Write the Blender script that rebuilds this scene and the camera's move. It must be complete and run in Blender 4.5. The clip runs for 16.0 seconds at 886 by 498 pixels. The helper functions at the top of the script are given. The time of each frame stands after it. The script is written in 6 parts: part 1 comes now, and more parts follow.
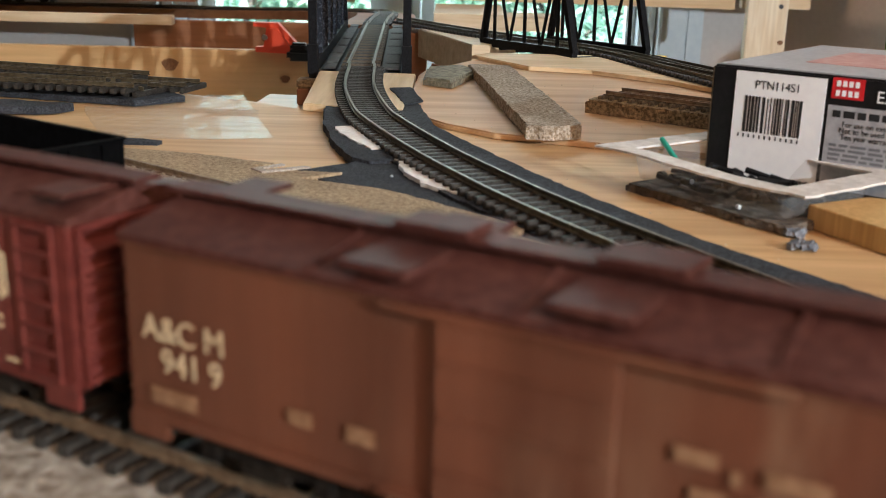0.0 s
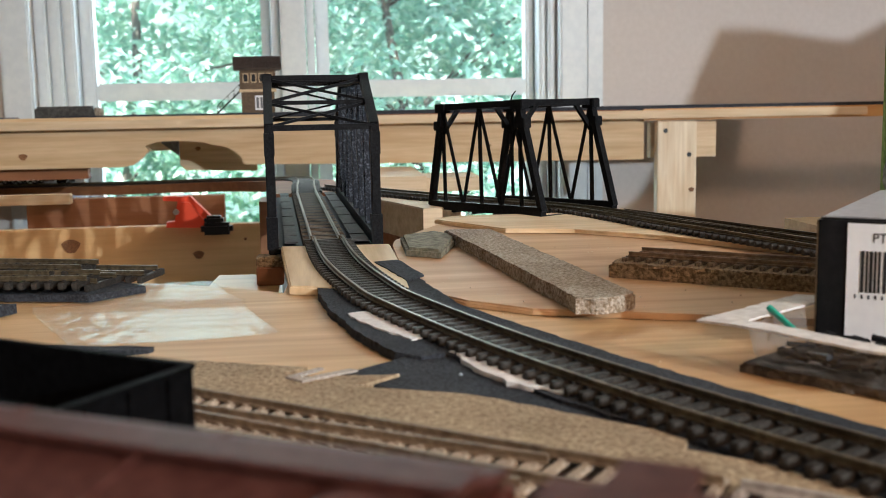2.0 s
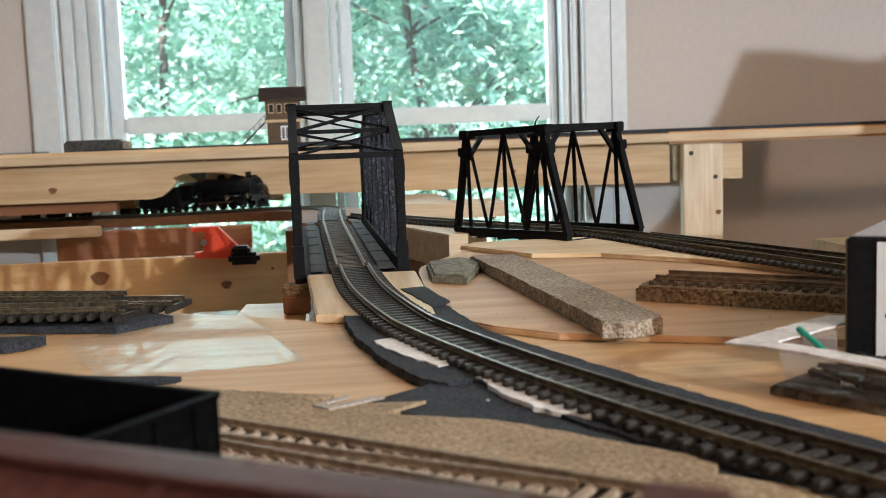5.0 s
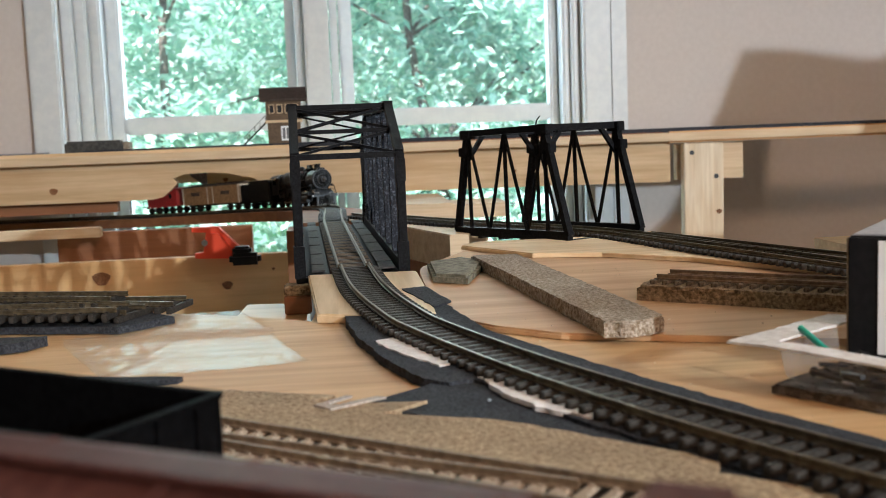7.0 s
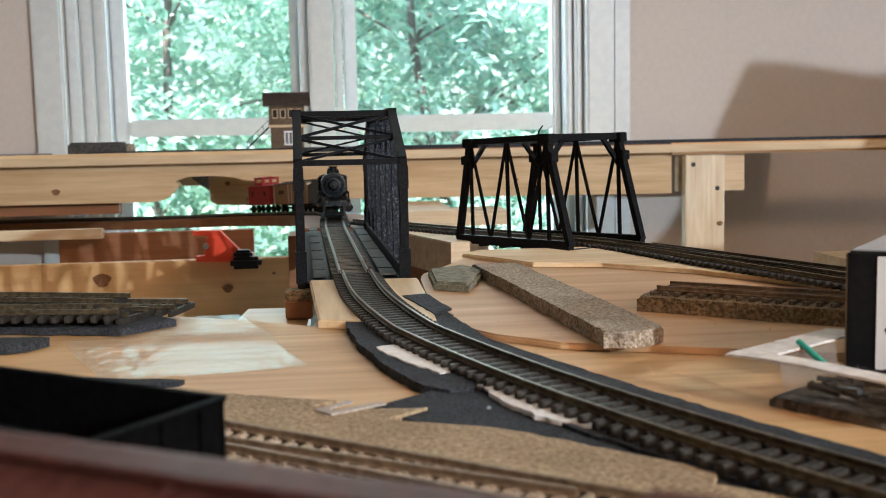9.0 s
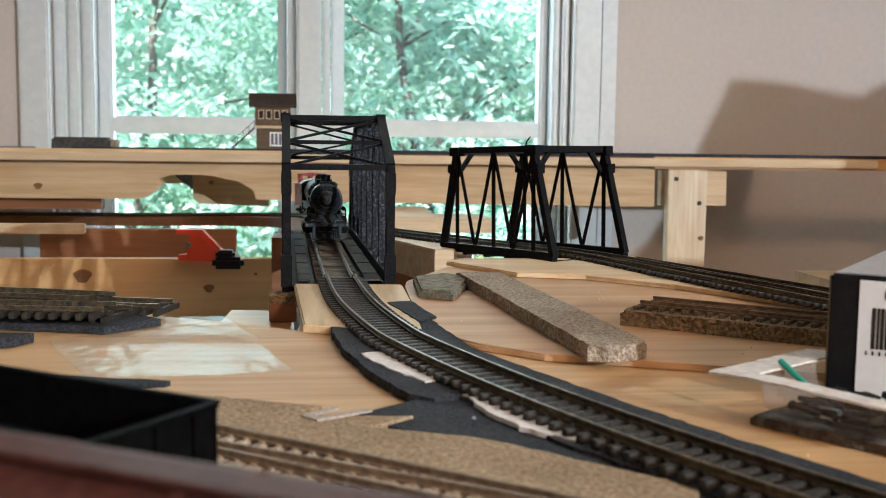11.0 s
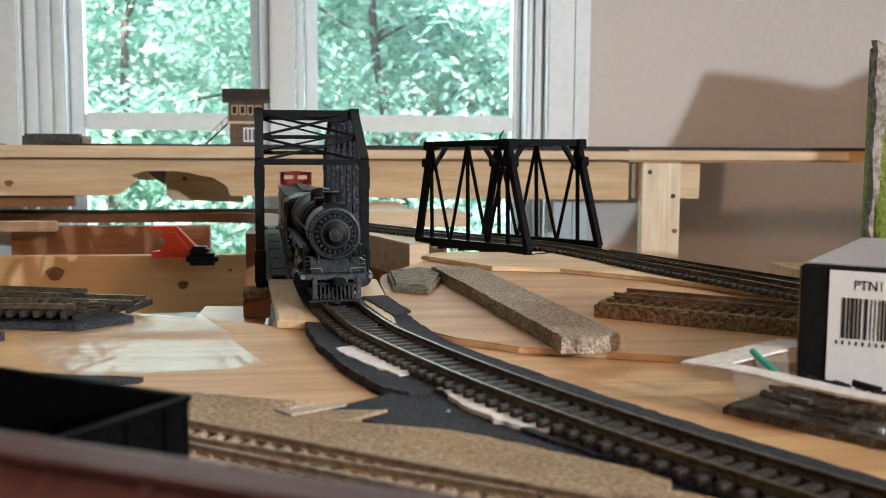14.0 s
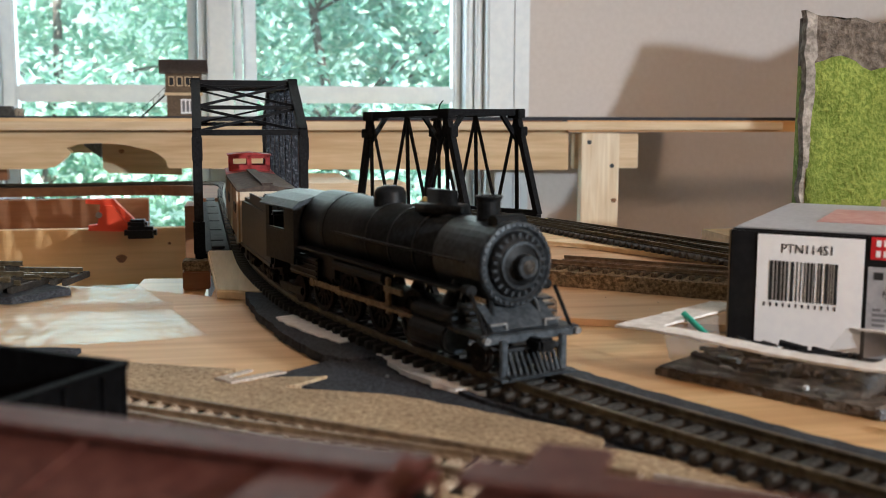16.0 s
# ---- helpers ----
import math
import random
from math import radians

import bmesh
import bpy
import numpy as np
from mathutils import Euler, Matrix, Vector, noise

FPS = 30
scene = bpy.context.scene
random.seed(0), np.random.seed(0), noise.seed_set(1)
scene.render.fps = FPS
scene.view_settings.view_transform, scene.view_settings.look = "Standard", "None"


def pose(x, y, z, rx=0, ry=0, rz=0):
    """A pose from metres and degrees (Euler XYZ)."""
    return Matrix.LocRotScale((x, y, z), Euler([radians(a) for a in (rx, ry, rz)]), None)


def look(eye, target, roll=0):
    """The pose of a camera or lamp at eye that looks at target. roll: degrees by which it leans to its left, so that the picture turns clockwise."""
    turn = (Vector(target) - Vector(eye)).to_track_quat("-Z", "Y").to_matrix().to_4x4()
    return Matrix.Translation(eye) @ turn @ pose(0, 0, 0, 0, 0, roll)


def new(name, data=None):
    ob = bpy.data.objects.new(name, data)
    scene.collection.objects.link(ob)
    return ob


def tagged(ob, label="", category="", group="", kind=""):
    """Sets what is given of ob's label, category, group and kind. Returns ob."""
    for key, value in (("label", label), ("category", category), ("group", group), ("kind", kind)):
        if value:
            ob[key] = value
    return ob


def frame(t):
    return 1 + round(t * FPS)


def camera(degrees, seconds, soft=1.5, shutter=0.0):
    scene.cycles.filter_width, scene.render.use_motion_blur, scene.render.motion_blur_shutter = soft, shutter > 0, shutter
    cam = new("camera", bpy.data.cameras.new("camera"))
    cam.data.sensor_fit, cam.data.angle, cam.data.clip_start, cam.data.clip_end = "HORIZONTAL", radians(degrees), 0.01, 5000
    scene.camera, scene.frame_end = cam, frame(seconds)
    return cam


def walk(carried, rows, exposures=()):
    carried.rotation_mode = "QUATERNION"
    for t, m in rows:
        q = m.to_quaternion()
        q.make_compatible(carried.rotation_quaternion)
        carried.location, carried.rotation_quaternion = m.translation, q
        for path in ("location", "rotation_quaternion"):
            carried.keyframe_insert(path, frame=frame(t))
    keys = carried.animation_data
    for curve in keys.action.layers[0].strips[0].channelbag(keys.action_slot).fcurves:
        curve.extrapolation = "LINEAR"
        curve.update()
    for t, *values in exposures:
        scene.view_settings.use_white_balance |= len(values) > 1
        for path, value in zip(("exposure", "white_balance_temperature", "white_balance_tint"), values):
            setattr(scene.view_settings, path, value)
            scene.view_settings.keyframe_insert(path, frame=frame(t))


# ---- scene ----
cam = camera(45.3, 16.0, 0.9)
PATH = [
    (0, (0.00168, 0.03927, 0.09549), (-0.00011, 1.95720, -0.46928), 1.4),
    (0.5, (-0.06306, 0.09332, 0.10089), (0.08661, 2.02074, -0.41068), 1.0),
    (1, (-0.06593, 0.12471, 0.09235), (0.25000, 2.04827, -0.35592), 1.3),
    (1.5, (-0.06438, 0.12181, 0.09256), (0.23519, 2.07800, -0.19704), -0.0),
    (2, (-0.06475, 0.12087, 0.09094), (0.16889, 2.08802, -0.18328), -1.0),
    (2.5, (-0.06476, 0.12123, 0.09065), (0.13597, 2.09406, -0.16758), -1.2),
    (3, (-0.06472, 0.12074, 0.09080), (0.12561, 2.09597, -0.15646), -1.4),
    (3.5, (-0.06429, 0.12125, 0.09042), (0.12449, 2.09754, -0.14930), -1.7),
    (4, (-0.06394, 0.12108, 0.09038), (0.12215, 2.09895, -0.13813), -1.9),
    (6.5, (-0.06399, 0.12140, 0.09062), (0.12202, 2.10009, -0.13060), -2.2),
    (7, (-0.06413, 0.12112, 0.09042), (0.11959, 2.09987, -0.13218), -2.2),
    (7.5, (-0.06425, 0.12109, 0.09019), (0.12474, 2.10017, -0.12506), -2.1),
    (8, (-0.06468, 0.12038, 0.09025), (0.12003, 2.09896, -0.13306), -1.8),
    (8.5, (-0.06474, 0.11908, 0.09035), (0.11674, 2.09811, -0.13153), -1.5),
    (9, (-0.06523, 0.11862, 0.09111), (0.11922, 2.09873, -0.11833), -1.2),
    (11.5, (-0.06933, 0.11600, 0.09316), (0.16025, 2.09258, -0.10601), 1.0),
    (12, (-0.06895, 0.11613, 0.09286), (0.16897, 2.09151, -0.10867), 0.9),
    (12.5, (-0.06865, 0.11601, 0.09263), (0.17887, 2.09000, -0.11124), 0.7),
    (13, (-0.06857, 0.11628, 0.09257), (0.18695, 2.08918, -0.11227), 0.7),
    (13.5, (-0.06868, 0.11579, 0.09268), (0.18982, 2.08820, -0.11320), 0.5),
    (14, (-0.06803, 0.11597, 0.09255), (0.19935, 2.08690, -0.11633), 0.4),
    (14.5, (-0.06790, 0.11490, 0.09225), (0.21925, 2.08299, -0.11777), 0.3),
    (15, (-0.06743, 0.11462, 0.09219), (0.24658, 2.07827, -0.12170), 0.1),
    (15.5, (-0.06626, 0.11466, 0.09128), (0.27487, 2.07006, -0.15513), -0.4),
    (16, (-0.06692, 0.11170, 0.09135), (0.30590, 2.05956, -0.16923), 0.2),
]
walk(cam, [(t, look(eye, target, roll)) for t, eye, target, roll in PATH])
cam.data.dof.use_dof = True
cam.data.dof.focus_distance = 0.65
cam.data.dof.aperture_fstop = 24.0

# ---- world, sun, lamps ----
world = bpy.data.worlds.new("world")
scene.world = world
world.use_nodes = True
wn = world.node_tree.nodes
sky = wn.new("ShaderNodeTexSky")
sky.sky_type = "NISHITA"
sky.sun_disc = False
sky.sun_elevation, sky.sun_rotation = radians(52), radians(200)
wn["Background"].inputs["Strength"].default_value = 0.15
world.node_tree.links.new(sky.outputs[0], wn["Background"].inputs["Color"])

sun = new("sun", bpy.data.lights.new("sun", "SUN"))
sun.data.energy, sun.data.angle, sun.data.color = 5.5, radians(0.5), (1.0, 0.95, 0.86)
sun.matrix_world = look((-2.0, -5.0, 7.2), (0, 0, 0))

lamp = new("room_lamp", bpy.data.lights.new("room_lamp", "AREA"))
lamp.data.shape, lamp.data.size = "DISK", 0.045
lamp.data.energy, lamp.data.color = 14.0, (0.86, 0.98, 1.07)
lamp.matrix_world = look((1.60, -1.75, 0.74), (-0.1, 1.2, 0.0))

bulb = new("ceiling_bulb", bpy.data.lights.new("ceiling_bulb", "AREA"))
bulb.data.shape, bulb.data.size = "DISK", 0.30
bulb.data.energy, bulb.data.color = 5.0, (1.0, 0.64, 0.43)
bulb.matrix_world = look((0.9, -1.7, 1.2), (0.3, 1.2, 0.0))

window_light = new("window_light", bpy.data.lights.new("window_light", "AREA"))
window_light.data.shape, window_light.data.size, window_light.data.size_y = "RECTANGLE", 1.0, 1.3
window_light.data.energy, window_light.data.color = 2.6, (0.78, 0.93, 1.0)
window_light.matrix_world = look((-0.08, 2.30, 0.32), (-0.08, 0.0, 0.1))

scene.view_settings.exposure = 2.38


# ---- materials ----
def mat(name, color, rough=0.6, metal=0.0, spec=0.5):
    m = bpy.data.materials.new(name)
    m.use_nodes = True
    b = m.node_tree.nodes["Principled BSDF"]
    b.inputs["Base Color"].default_value = (*color, 1)
    b.inputs["Roughness"].default_value = rough
    b.inputs["Metallic"].default_value = metal
    b.inputs["Specular IOR Level"].default_value = spec
    return m


def noise_node(m, scale, detail=4.0, rough=0.6, stretch=None, rot=(0, 0, 0)):
    n, l = m.node_tree.nodes, m.node_tree.links
    tc = n.new("ShaderNodeTexCoord")
    mp = n.new("ShaderNodeMapping")
    if stretch:
        mp.inputs["Scale"].default_value = stretch
    mp.inputs["Rotation"].default_value = rot
    l.new(tc.outputs["Object"], mp.inputs["Vector"])
    t = n.new("ShaderNodeTexNoise")
    t.inputs["Scale"].default_value, t.inputs["Detail"].default_value, t.inputs["Roughness"].default_value = scale, detail, rough
    l.new(mp.outputs[0], t.inputs["Vector"])
    return t


def ramp(m, src, stops):
    n, l = m.node_tree.nodes, m.node_tree.links
    r = n.new("ShaderNodeValToRGB")
    e = r.color_ramp.elements
    while len(e) < len(stops):
        e.new(0.5)
    for i, (p, c) in enumerate(stops):
        e[i].position, e[i].color = p, (*c, 1)
    l.new(src, r.inputs[0])
    return r


def mix(m, fac, a, b, mode="MIX"):
    n, l = m.node_tree.nodes, m.node_tree.links
    x = n.new("ShaderNodeMix")
    x.data_type, x.blend_type = "RGBA", mode
    for i, v in ((0, fac), (6, a), (7, b)):
        if isinstance(v, (int, float)):
            x.inputs[i].default_value = v
        elif isinstance(v, tuple):
            x.inputs[i].default_value = (*v, 1)
        else:
            l.new(v, x.inputs[i])
    return x.outputs[2]


def bump(m, src, strength=0.3, dist=0.001):
    n, l = m.node_tree.nodes, m.node_tree.links
    b = n.new("ShaderNodeBump")
    b.inputs["Strength"].default_value, b.inputs["Distance"].default_value = strength, dist
    l.new(src, b.inputs["Height"])
    l.new(b.outputs[0], n["Principled BSDF"].inputs["Normal"])


def base(m, out):
    m.node_tree.links.new(out, m.node_tree.nodes["Principled BSDF"].inputs["Base Color"])


def speckled(name, c0, c1, scale=900.0, rough=0.8, big=60.0, strength=0.4, dist=0.0006, metal=0.0, lo=0.38, hi=0.64, patch=0.35):
    """Two colours broken up by fine grain, with slow patches on top."""
    m = mat(name, c0, rough, metal, 0.08 if max(c0) < 0.03 else 0.35)
    f, s = noise_node(m, scale, 3), noise_node(m, big, 4)
    r = ramp(m, f.outputs[0], [(lo, c0), (hi, c1)])
    dark = tuple(v * 0.62 for v in c0)
    p = ramp(m, s.outputs[0], [(0.42, (0, 0, 0)), (0.68, (1, 1, 1))])
    scaled = m.node_tree.nodes.new("ShaderNodeMath")
    scaled.operation = "MULTIPLY"
    scaled.inputs[1].default_value = patch
    m.node_tree.links.new(p.outputs[0], scaled.inputs[0])
    base(m, mix(m, scaled.outputs[0], r.outputs[0], dark))
    bump(m, f.outputs[0], strength, dist)
    return m


def wood(name, light, dark, along=0, grain=220.0, rough=0.62, stain=0.25, turn=0.0):
    """Sawn softwood: long streaks along one axis, slow stains, fine pores."""
    m = mat(name, light, rough, 0.0, 0.35)
    st = [1.0, 1.0, 1.0]
    st[along] = 0.05
    rot = (0, 0, turn)
    g = noise_node(m, grain, 5, 0.65, tuple(st), rot)
    st2 = [1.0, 1.0, 1.0]
    st2[along] = 0.12
    w = noise_node(m, grain * 0.16, 3, 0.5, tuple(st2), rot)
    s = noise_node(m, 9.0, 4)
    mid = tuple((a + b) / 2 for a, b in zip(light, dark))
    a = ramp(m, w.outputs[0], [(0.34, light), (0.5, mid), (0.57, light), (0.7, mid)])
    b = ramp(m, g.outputs[0], [(0.35, (1, 1, 1)), (0.75, (0.72, 0.66, 0.58))])
    c = mix(m, 1.0, a.outputs[0], b.outputs[0], "MULTIPLY")
    k = ramp(m, s.outputs[0], [(0.45, (0, 0, 0)), (0.75, (stain, stain, stain))])
    base(m, mix(m, k.outputs[0], c, dark))
    bump(m, g.outputs[0], 0.25, 0.0006)
    return m


M = {}
M["table"] = wood("table_wood", (0.71, 0.465, 0.235), (0.52, 0.30, 0.135), 0, 150, 0.6, 0.35, 0.35)
M["sheet"] = wood("sheet_wood", (0.67, 0.43, 0.24), (0.50, 0.29, 0.14), 0, 90, 0.6, 0.5, 0.5)
M["pine"] = wood("pine", (0.78, 0.64, 0.45), (0.62, 0.44, 0.26), 0, 160)
M["pine_tan"] = wood("pine_tan", (0.70, 0.53, 0.33), (0.52, 0.34, 0.18), 0, 130, 0.62, 0.45)
M["pine_y"] = wood("pine_y", (0.80, 0.64, 0.42), (0.62, 0.42, 0.22), 1, 160)
M["pine_z"] = wood("pine_z", (0.84, 0.74, 0.58), (0.66, 0.48, 0.28), 2, 160)
M["orange_pine"] = wood("orange_pine", (0.74, 0.43, 0.18), (0.56, 0.27, 0.10), 0, 70, 0.4, 0.35)
M["brown_board"] = wood("brown_board", (0.34, 0.15, 0.07), (0.20, 0.08, 0.04), 0, 120)
M["offcut"] = wood("offcut", (0.82, 0.63, 0.40), (0.70, 0.48, 0.26), 0, 120, 0.65, 0.2, 0.2)
M["endgrain"] = wood("endgrain", (0.74, 0.50, 0.22), (0.55, 0.32, 0.12), 2, 420)
M["knot"] = speckled("knot", (0.16, 0.07, 0.03), (0.30, 0.14, 0.06), 500, 0.6)
M["cork"] = speckled("cork", (0.27, 0.185, 0.11), (0.52, 0.395, 0.25), 560, 0.9, 40, 0.8, 0.0012)
M["cork_dark"] = speckled("cork_dark", (0.11, 0.075, 0.04), (0.34, 0.24, 0.14), 560, 0.95, 45, 0.9, 0.0015)
M["cork_worn"] = speckled("cork_worn", (0.22, 0.16, 0.10), (0.52, 0.45, 0.37), 560, 0.9, 60, 0.9, 0.0014)
M["foam"] = speckled("foam", (0.020, 0.022, 0.027), (0.062, 0.068, 0.080), 850, 0.85, 50, 0.7, 0.001)
M["foam_light"] = speckled("foam_light", (0.12, 0.13, 0.15), (0.26, 0.27, 0.30), 520, 0.85, 50, 0.7, 0.001)
M["plaster"] = speckled("plaster", (0.74, 0.70, 0.68), (0.88, 0.86, 0.84), 300, 0.8, 80, 0.6, 0.001, patch=0.15)
M["ground_mix"] = speckled("ground_mix", (0.22, 0.18, 0.14), (0.50, 0.45, 0.38), 260, 0.9, 50, 0.8, 0.002)
M["tie"] = speckled("tie", (0.018, 0.016, 0.014), (0.055, 0.048, 0.041), 900, 0.55, 90, 0.4)
M["tie_brown"] = speckled("tie_brown", (0.08, 0.056, 0.036), (0.19, 0.14, 0.09), 900, 0.75, 90, 0.4)
M["tie_grey"] = speckled("tie_grey", (0.34, 0.28, 0.23), (0.55, 0.48, 0.41), 900, 0.8, 90, 0.4)
M["rail"] = speckled("rail", (0.10, 0.078, 0.048), (0.20, 0.16, 0.10), 300, 0.42, 60, 0.1, metal=0.6, patch=0.4)
M["rail_rust"] = speckled("rail_rust", (0.17, 0.11, 0.065), (0.29, 0.20, 0.125), 300, 0.55, 60, 0.1, metal=0.4)
M["rail_pale"] = speckled("rail_pale", (0.36, 0.30, 0.25), (0.54, 0.47, 0.41), 300, 0.5, 60, 0.1, metal=0.2)
M["siding_tie"] = speckled("siding_tie", (0.30, 0.225, 0.155), (0.50, 0.40, 0.30), 900, 0.8, 90, 0.4)
M["bed_dark"] = speckled("bed_dark", (0.018, 0.014, 0.011), (0.06, 0.045, 0.034), 300, 0.9, 60, 0.6)
M["bridge"] = speckled("bridge", (0.005, 0.005, 0.006), (0.014, 0.015, 0.017), 700, 0.48, 60, 0.3)
# Pale blue speckle: dust, plus the lattice's highlight painted into the colour.
M["bridge_dust_sheen"] = speckled("bridge_dust_sheen", (0.018, 0.021, 0.028), (0.16, 0.185, 0.225), 620, 0.5, 120, 0.6, lo=0.50, hi=0.76)
M["deck"] = speckled("deck", (0.030, 0.028, 0.027), (0.075, 0.070, 0.066), 300, 0.7, 60, 0.3)
M["box_grey"] = speckled("box_grey", (0.035, 0.035, 0.032), (0.085, 0.082, 0.075), 200, 0.6, 30, 0.3)
# Lightened pine: direct lamplight on the plank is painted into it.
M["plank_pine"] = wood("plank_pine", (0.84, 0.58, 0.30), (0.62, 0.34, 0.14), 0, 60, 0.45, 0.45)
M["loco"] = speckled("loco", (0.0032, 0.0036, 0.0040), (0.011, 0.012, 0.0132), 500, 0.44, 70, 0.15, patch=0.2)
M["loco_grey"] = speckled("loco_grey", (0.008, 0.0105, 0.013), (0.034, 0.041, 0.048), 500, 0.42, 70, 0.2, metal=0.3)
M["beam_blue"] = speckled("beam_blue", (0.030, 0.038, 0.046), (0.080, 0.094, 0.108), 500, 0.42, 70, 0.2, metal=0.3)
M["loco_bright"] = speckled("loco_bright", (0.20, 0.20, 0.20), (0.34, 0.34, 0.34), 700, 0.35, 70, 0.2, metal=0.6)
M["rod"] = speckled("rod", (0.13, 0.09, 0.055), (0.26, 0.19, 0.12), 500, 0.45, 70, 0.2, metal=0.6)
M["wheel"] = speckled("wheel", (0.010, 0.008, 0.007), (0.028, 0.022, 0.017), 500, 0.6, 70, 0.2)
M["bead"] = mat("clear_bead", (0.30, 0.34, 0.36), 0.08, 0.0, 0.9)
M["headlamp"] = mat("headlamp", (0.05, 0.045, 0.04), 0.15, 0.3)
M["brass"] = mat("brass", (0.55, 0.33, 0.12), 0.35, 0.8)
M["car_red"] = speckled("car_red", (0.120, 0.023, 0.018), (0.17, 0.036, 0.027), 350, 0.48, 25, 0.08, patch=0.3)
M["car_brown"] = wood("car_brown", (0.19, 0.066, 0.034), (0.055, 0.020, 0.012), 2, 110, 0.55, 0.85)
M["roof_brown"] = speckled("roof_brown", (0.068, 0.022, 0.017), (0.105, 0.040, 0.031), 350, 0.52, 30, 0.1, patch=0.4)
M["cream"] = mat("cream", (0.62, 0.46, 0.28), 0.6)
M["cream_dim"] = speckled("cream_dim", (0.22, 0.11, 0.055), (0.36, 0.20, 0.11), 500, 0.6)
M["caboose_red"] = speckled("caboose_red", (0.30, 0.022, 0.024), (0.40, 0.04, 0.035), 400, 0.45, 40, 0.08)
M["reefer"] = speckled("reefer", (0.26, 0.15, 0.07), (0.38, 0.23, 0.12), 300, 0.6, 40, 0.1)
M["reefer_pale"] = mat("reefer_pale", (0.50, 0.42, 0.32), 0.6)
M["black"] = mat("black_plastic", (0.006, 0.006, 0.007), 0.42, 0.0, 0.3)
M["gondola"] = speckled("gondola", (0.0022, 0.0022, 0.0024), (0.005, 0.005, 0.0055), 400, 0.6, 60, 0.1)
M["orange"] = mat("clamp_orange", (0.80, 0.075, 0.03), 0.38)
M["steel"] = mat("steel", (0.45, 0.45, 0.46), 0.3, 0.9)
M["screw"] = mat("screw_black", (0.02, 0.02, 0.022), 0.45, 0.5)
M["carton_black"] = speckled("carton_black", (0.008, 0.008, 0.009), (0.014, 0.014, 0.015), 300, 0.35, 30, 0.05)
M["carton_grey"] = speckled("carton_grey", (0.34, 0.34, 0.36), (0.42, 0.42, 0.44), 300, 0.45, 30, 0.05, patch=0.15)
M["carton_kraft"] = mat("carton_kraft", (0.34, 0.24, 0.15), 0.8)
M["label_white"] = speckled("label_white", (0.86, 0.86, 0.87), (0.90, 0.90, 0.90), 200, 0.5, 20, 0.03, patch=0.04)
M["ink"] = mat("ink", (0.015, 0.015, 0.016), 0.6)
M["grey_ink"] = mat("grey_ink", (0.16, 0.16, 0.17), 0.6)
M["logo_red"] = mat("logo_red", (0.58, 0.016, 0.022), 0.4)
M["faded_red"] = speckled("faded_red", (0.52, 0.22, 0.19), (0.60, 0.36, 0.33), 200, 0.45, 40, 0.03)
M["card_white"] = speckled("card_white", (0.62, 0.57, 0.53), (0.80, 0.76, 0.72), 260, 0.8, 60, 0.5, 0.0005, patch=0.2)
M["green_plastic"] = mat("green_plastic", (0.02, 0.34, 0.24), 0.35)
M["green_stone"] = speckled("green_stone", (0.13, 0.125, 0.09), (0.30, 0.28, 0.21), 260, 0.85, 45, 0.6, 0.001)
M["grass"] = speckled("grass", (0.12, 0.17, 0.024), (0.25, 0.30, 0.065), 330, 0.95, 26, 1.0, 0.003, patch=0.45)
M["rock"] = speckled("rock", (0.075, 0.058, 0.045), (0.19, 0.155, 0.125), 200, 0.9, 30, 1.0, 0.004)
M["rock_edge"] = speckled("rock_edge", (0.16, 0.14, 0.12), (0.38, 0.34, 0.30), 200, 0.9, 40, 0.8, 0.002)
M["wall"] = speckled("wall_paint", (0.58, 0.53, 0.50), (0.61, 0.56, 0.53), 90, 0.7, 3, 0.05, patch=0.06)
M["ceiling"] = speckled("ceiling_paint", (0.76, 0.75, 0.73), (0.80, 0.79, 0.77), 120, 0.8, 3, 0.05, patch=0.06)
# White trim; the blue-grey of its backlit shade is put into the colour.
M["trim"] = speckled("trim_backlit", (0.60, 0.645, 0.675), (0.66, 0.70, 0.72), 60, 0.38, 6, 0.04, patch=0.06)
M["floor"] = wood("floor_wood", (0.30, 0.17, 0.08), (0.18, 0.09, 0.04), 0, 30)
# Tower browns darkened: the shade of its backlit side is in the colour.
M["tower_wall"] = speckled("tower_wall", (0.11, 0.072, 0.045), (0.17, 0.115, 0.07), 300, 0.75, 60, 0.1)
M["tower_roof"] = speckled("tower_roof", (0.05, 0.035, 0.03), (0.10, 0.075, 0.06), 300, 0.8, 60, 0.2)
M["leaf"] = mat("leaf", (0.06, 0.13, 0.03), 0.7, 0.0, 0.08)
M["bark"] = speckled("bark", (0.06, 0.055, 0.05), (0.13, 0.12, 0.11), 30, 0.9, 6, 0.8, 0.01)
M["lawn"] = speckled("lawn", (0.05, 0.09, 0.025), (0.09, 0.14, 0.04), 40, 0.95, 2, 0.6, 0.01)
M["bin"] = mat("window_patch_blue", (0.55, 0.66, 0.74), 0.4)
M["yellow"] = mat("yellow_plastic", (0.75, 0.52, 0.06), 0.45)
M["backdrop"] = mat("backdrop", (0.25, 0.5, 0.3), 1.0)


for k, v in (("loco", 0.12), ("loco_grey", 0.35), ("tie", 0.25), ("bridge", 0.08), ("carton_black", 0.30), ("gondola", 0.03), ("foam", 0.2), ("bed_dark", 0.1), ("roof_brown", 0.08)):
    M[k].node_tree.nodes["Principled BSDF"].inputs["Specular IOR Level"].default_value = v


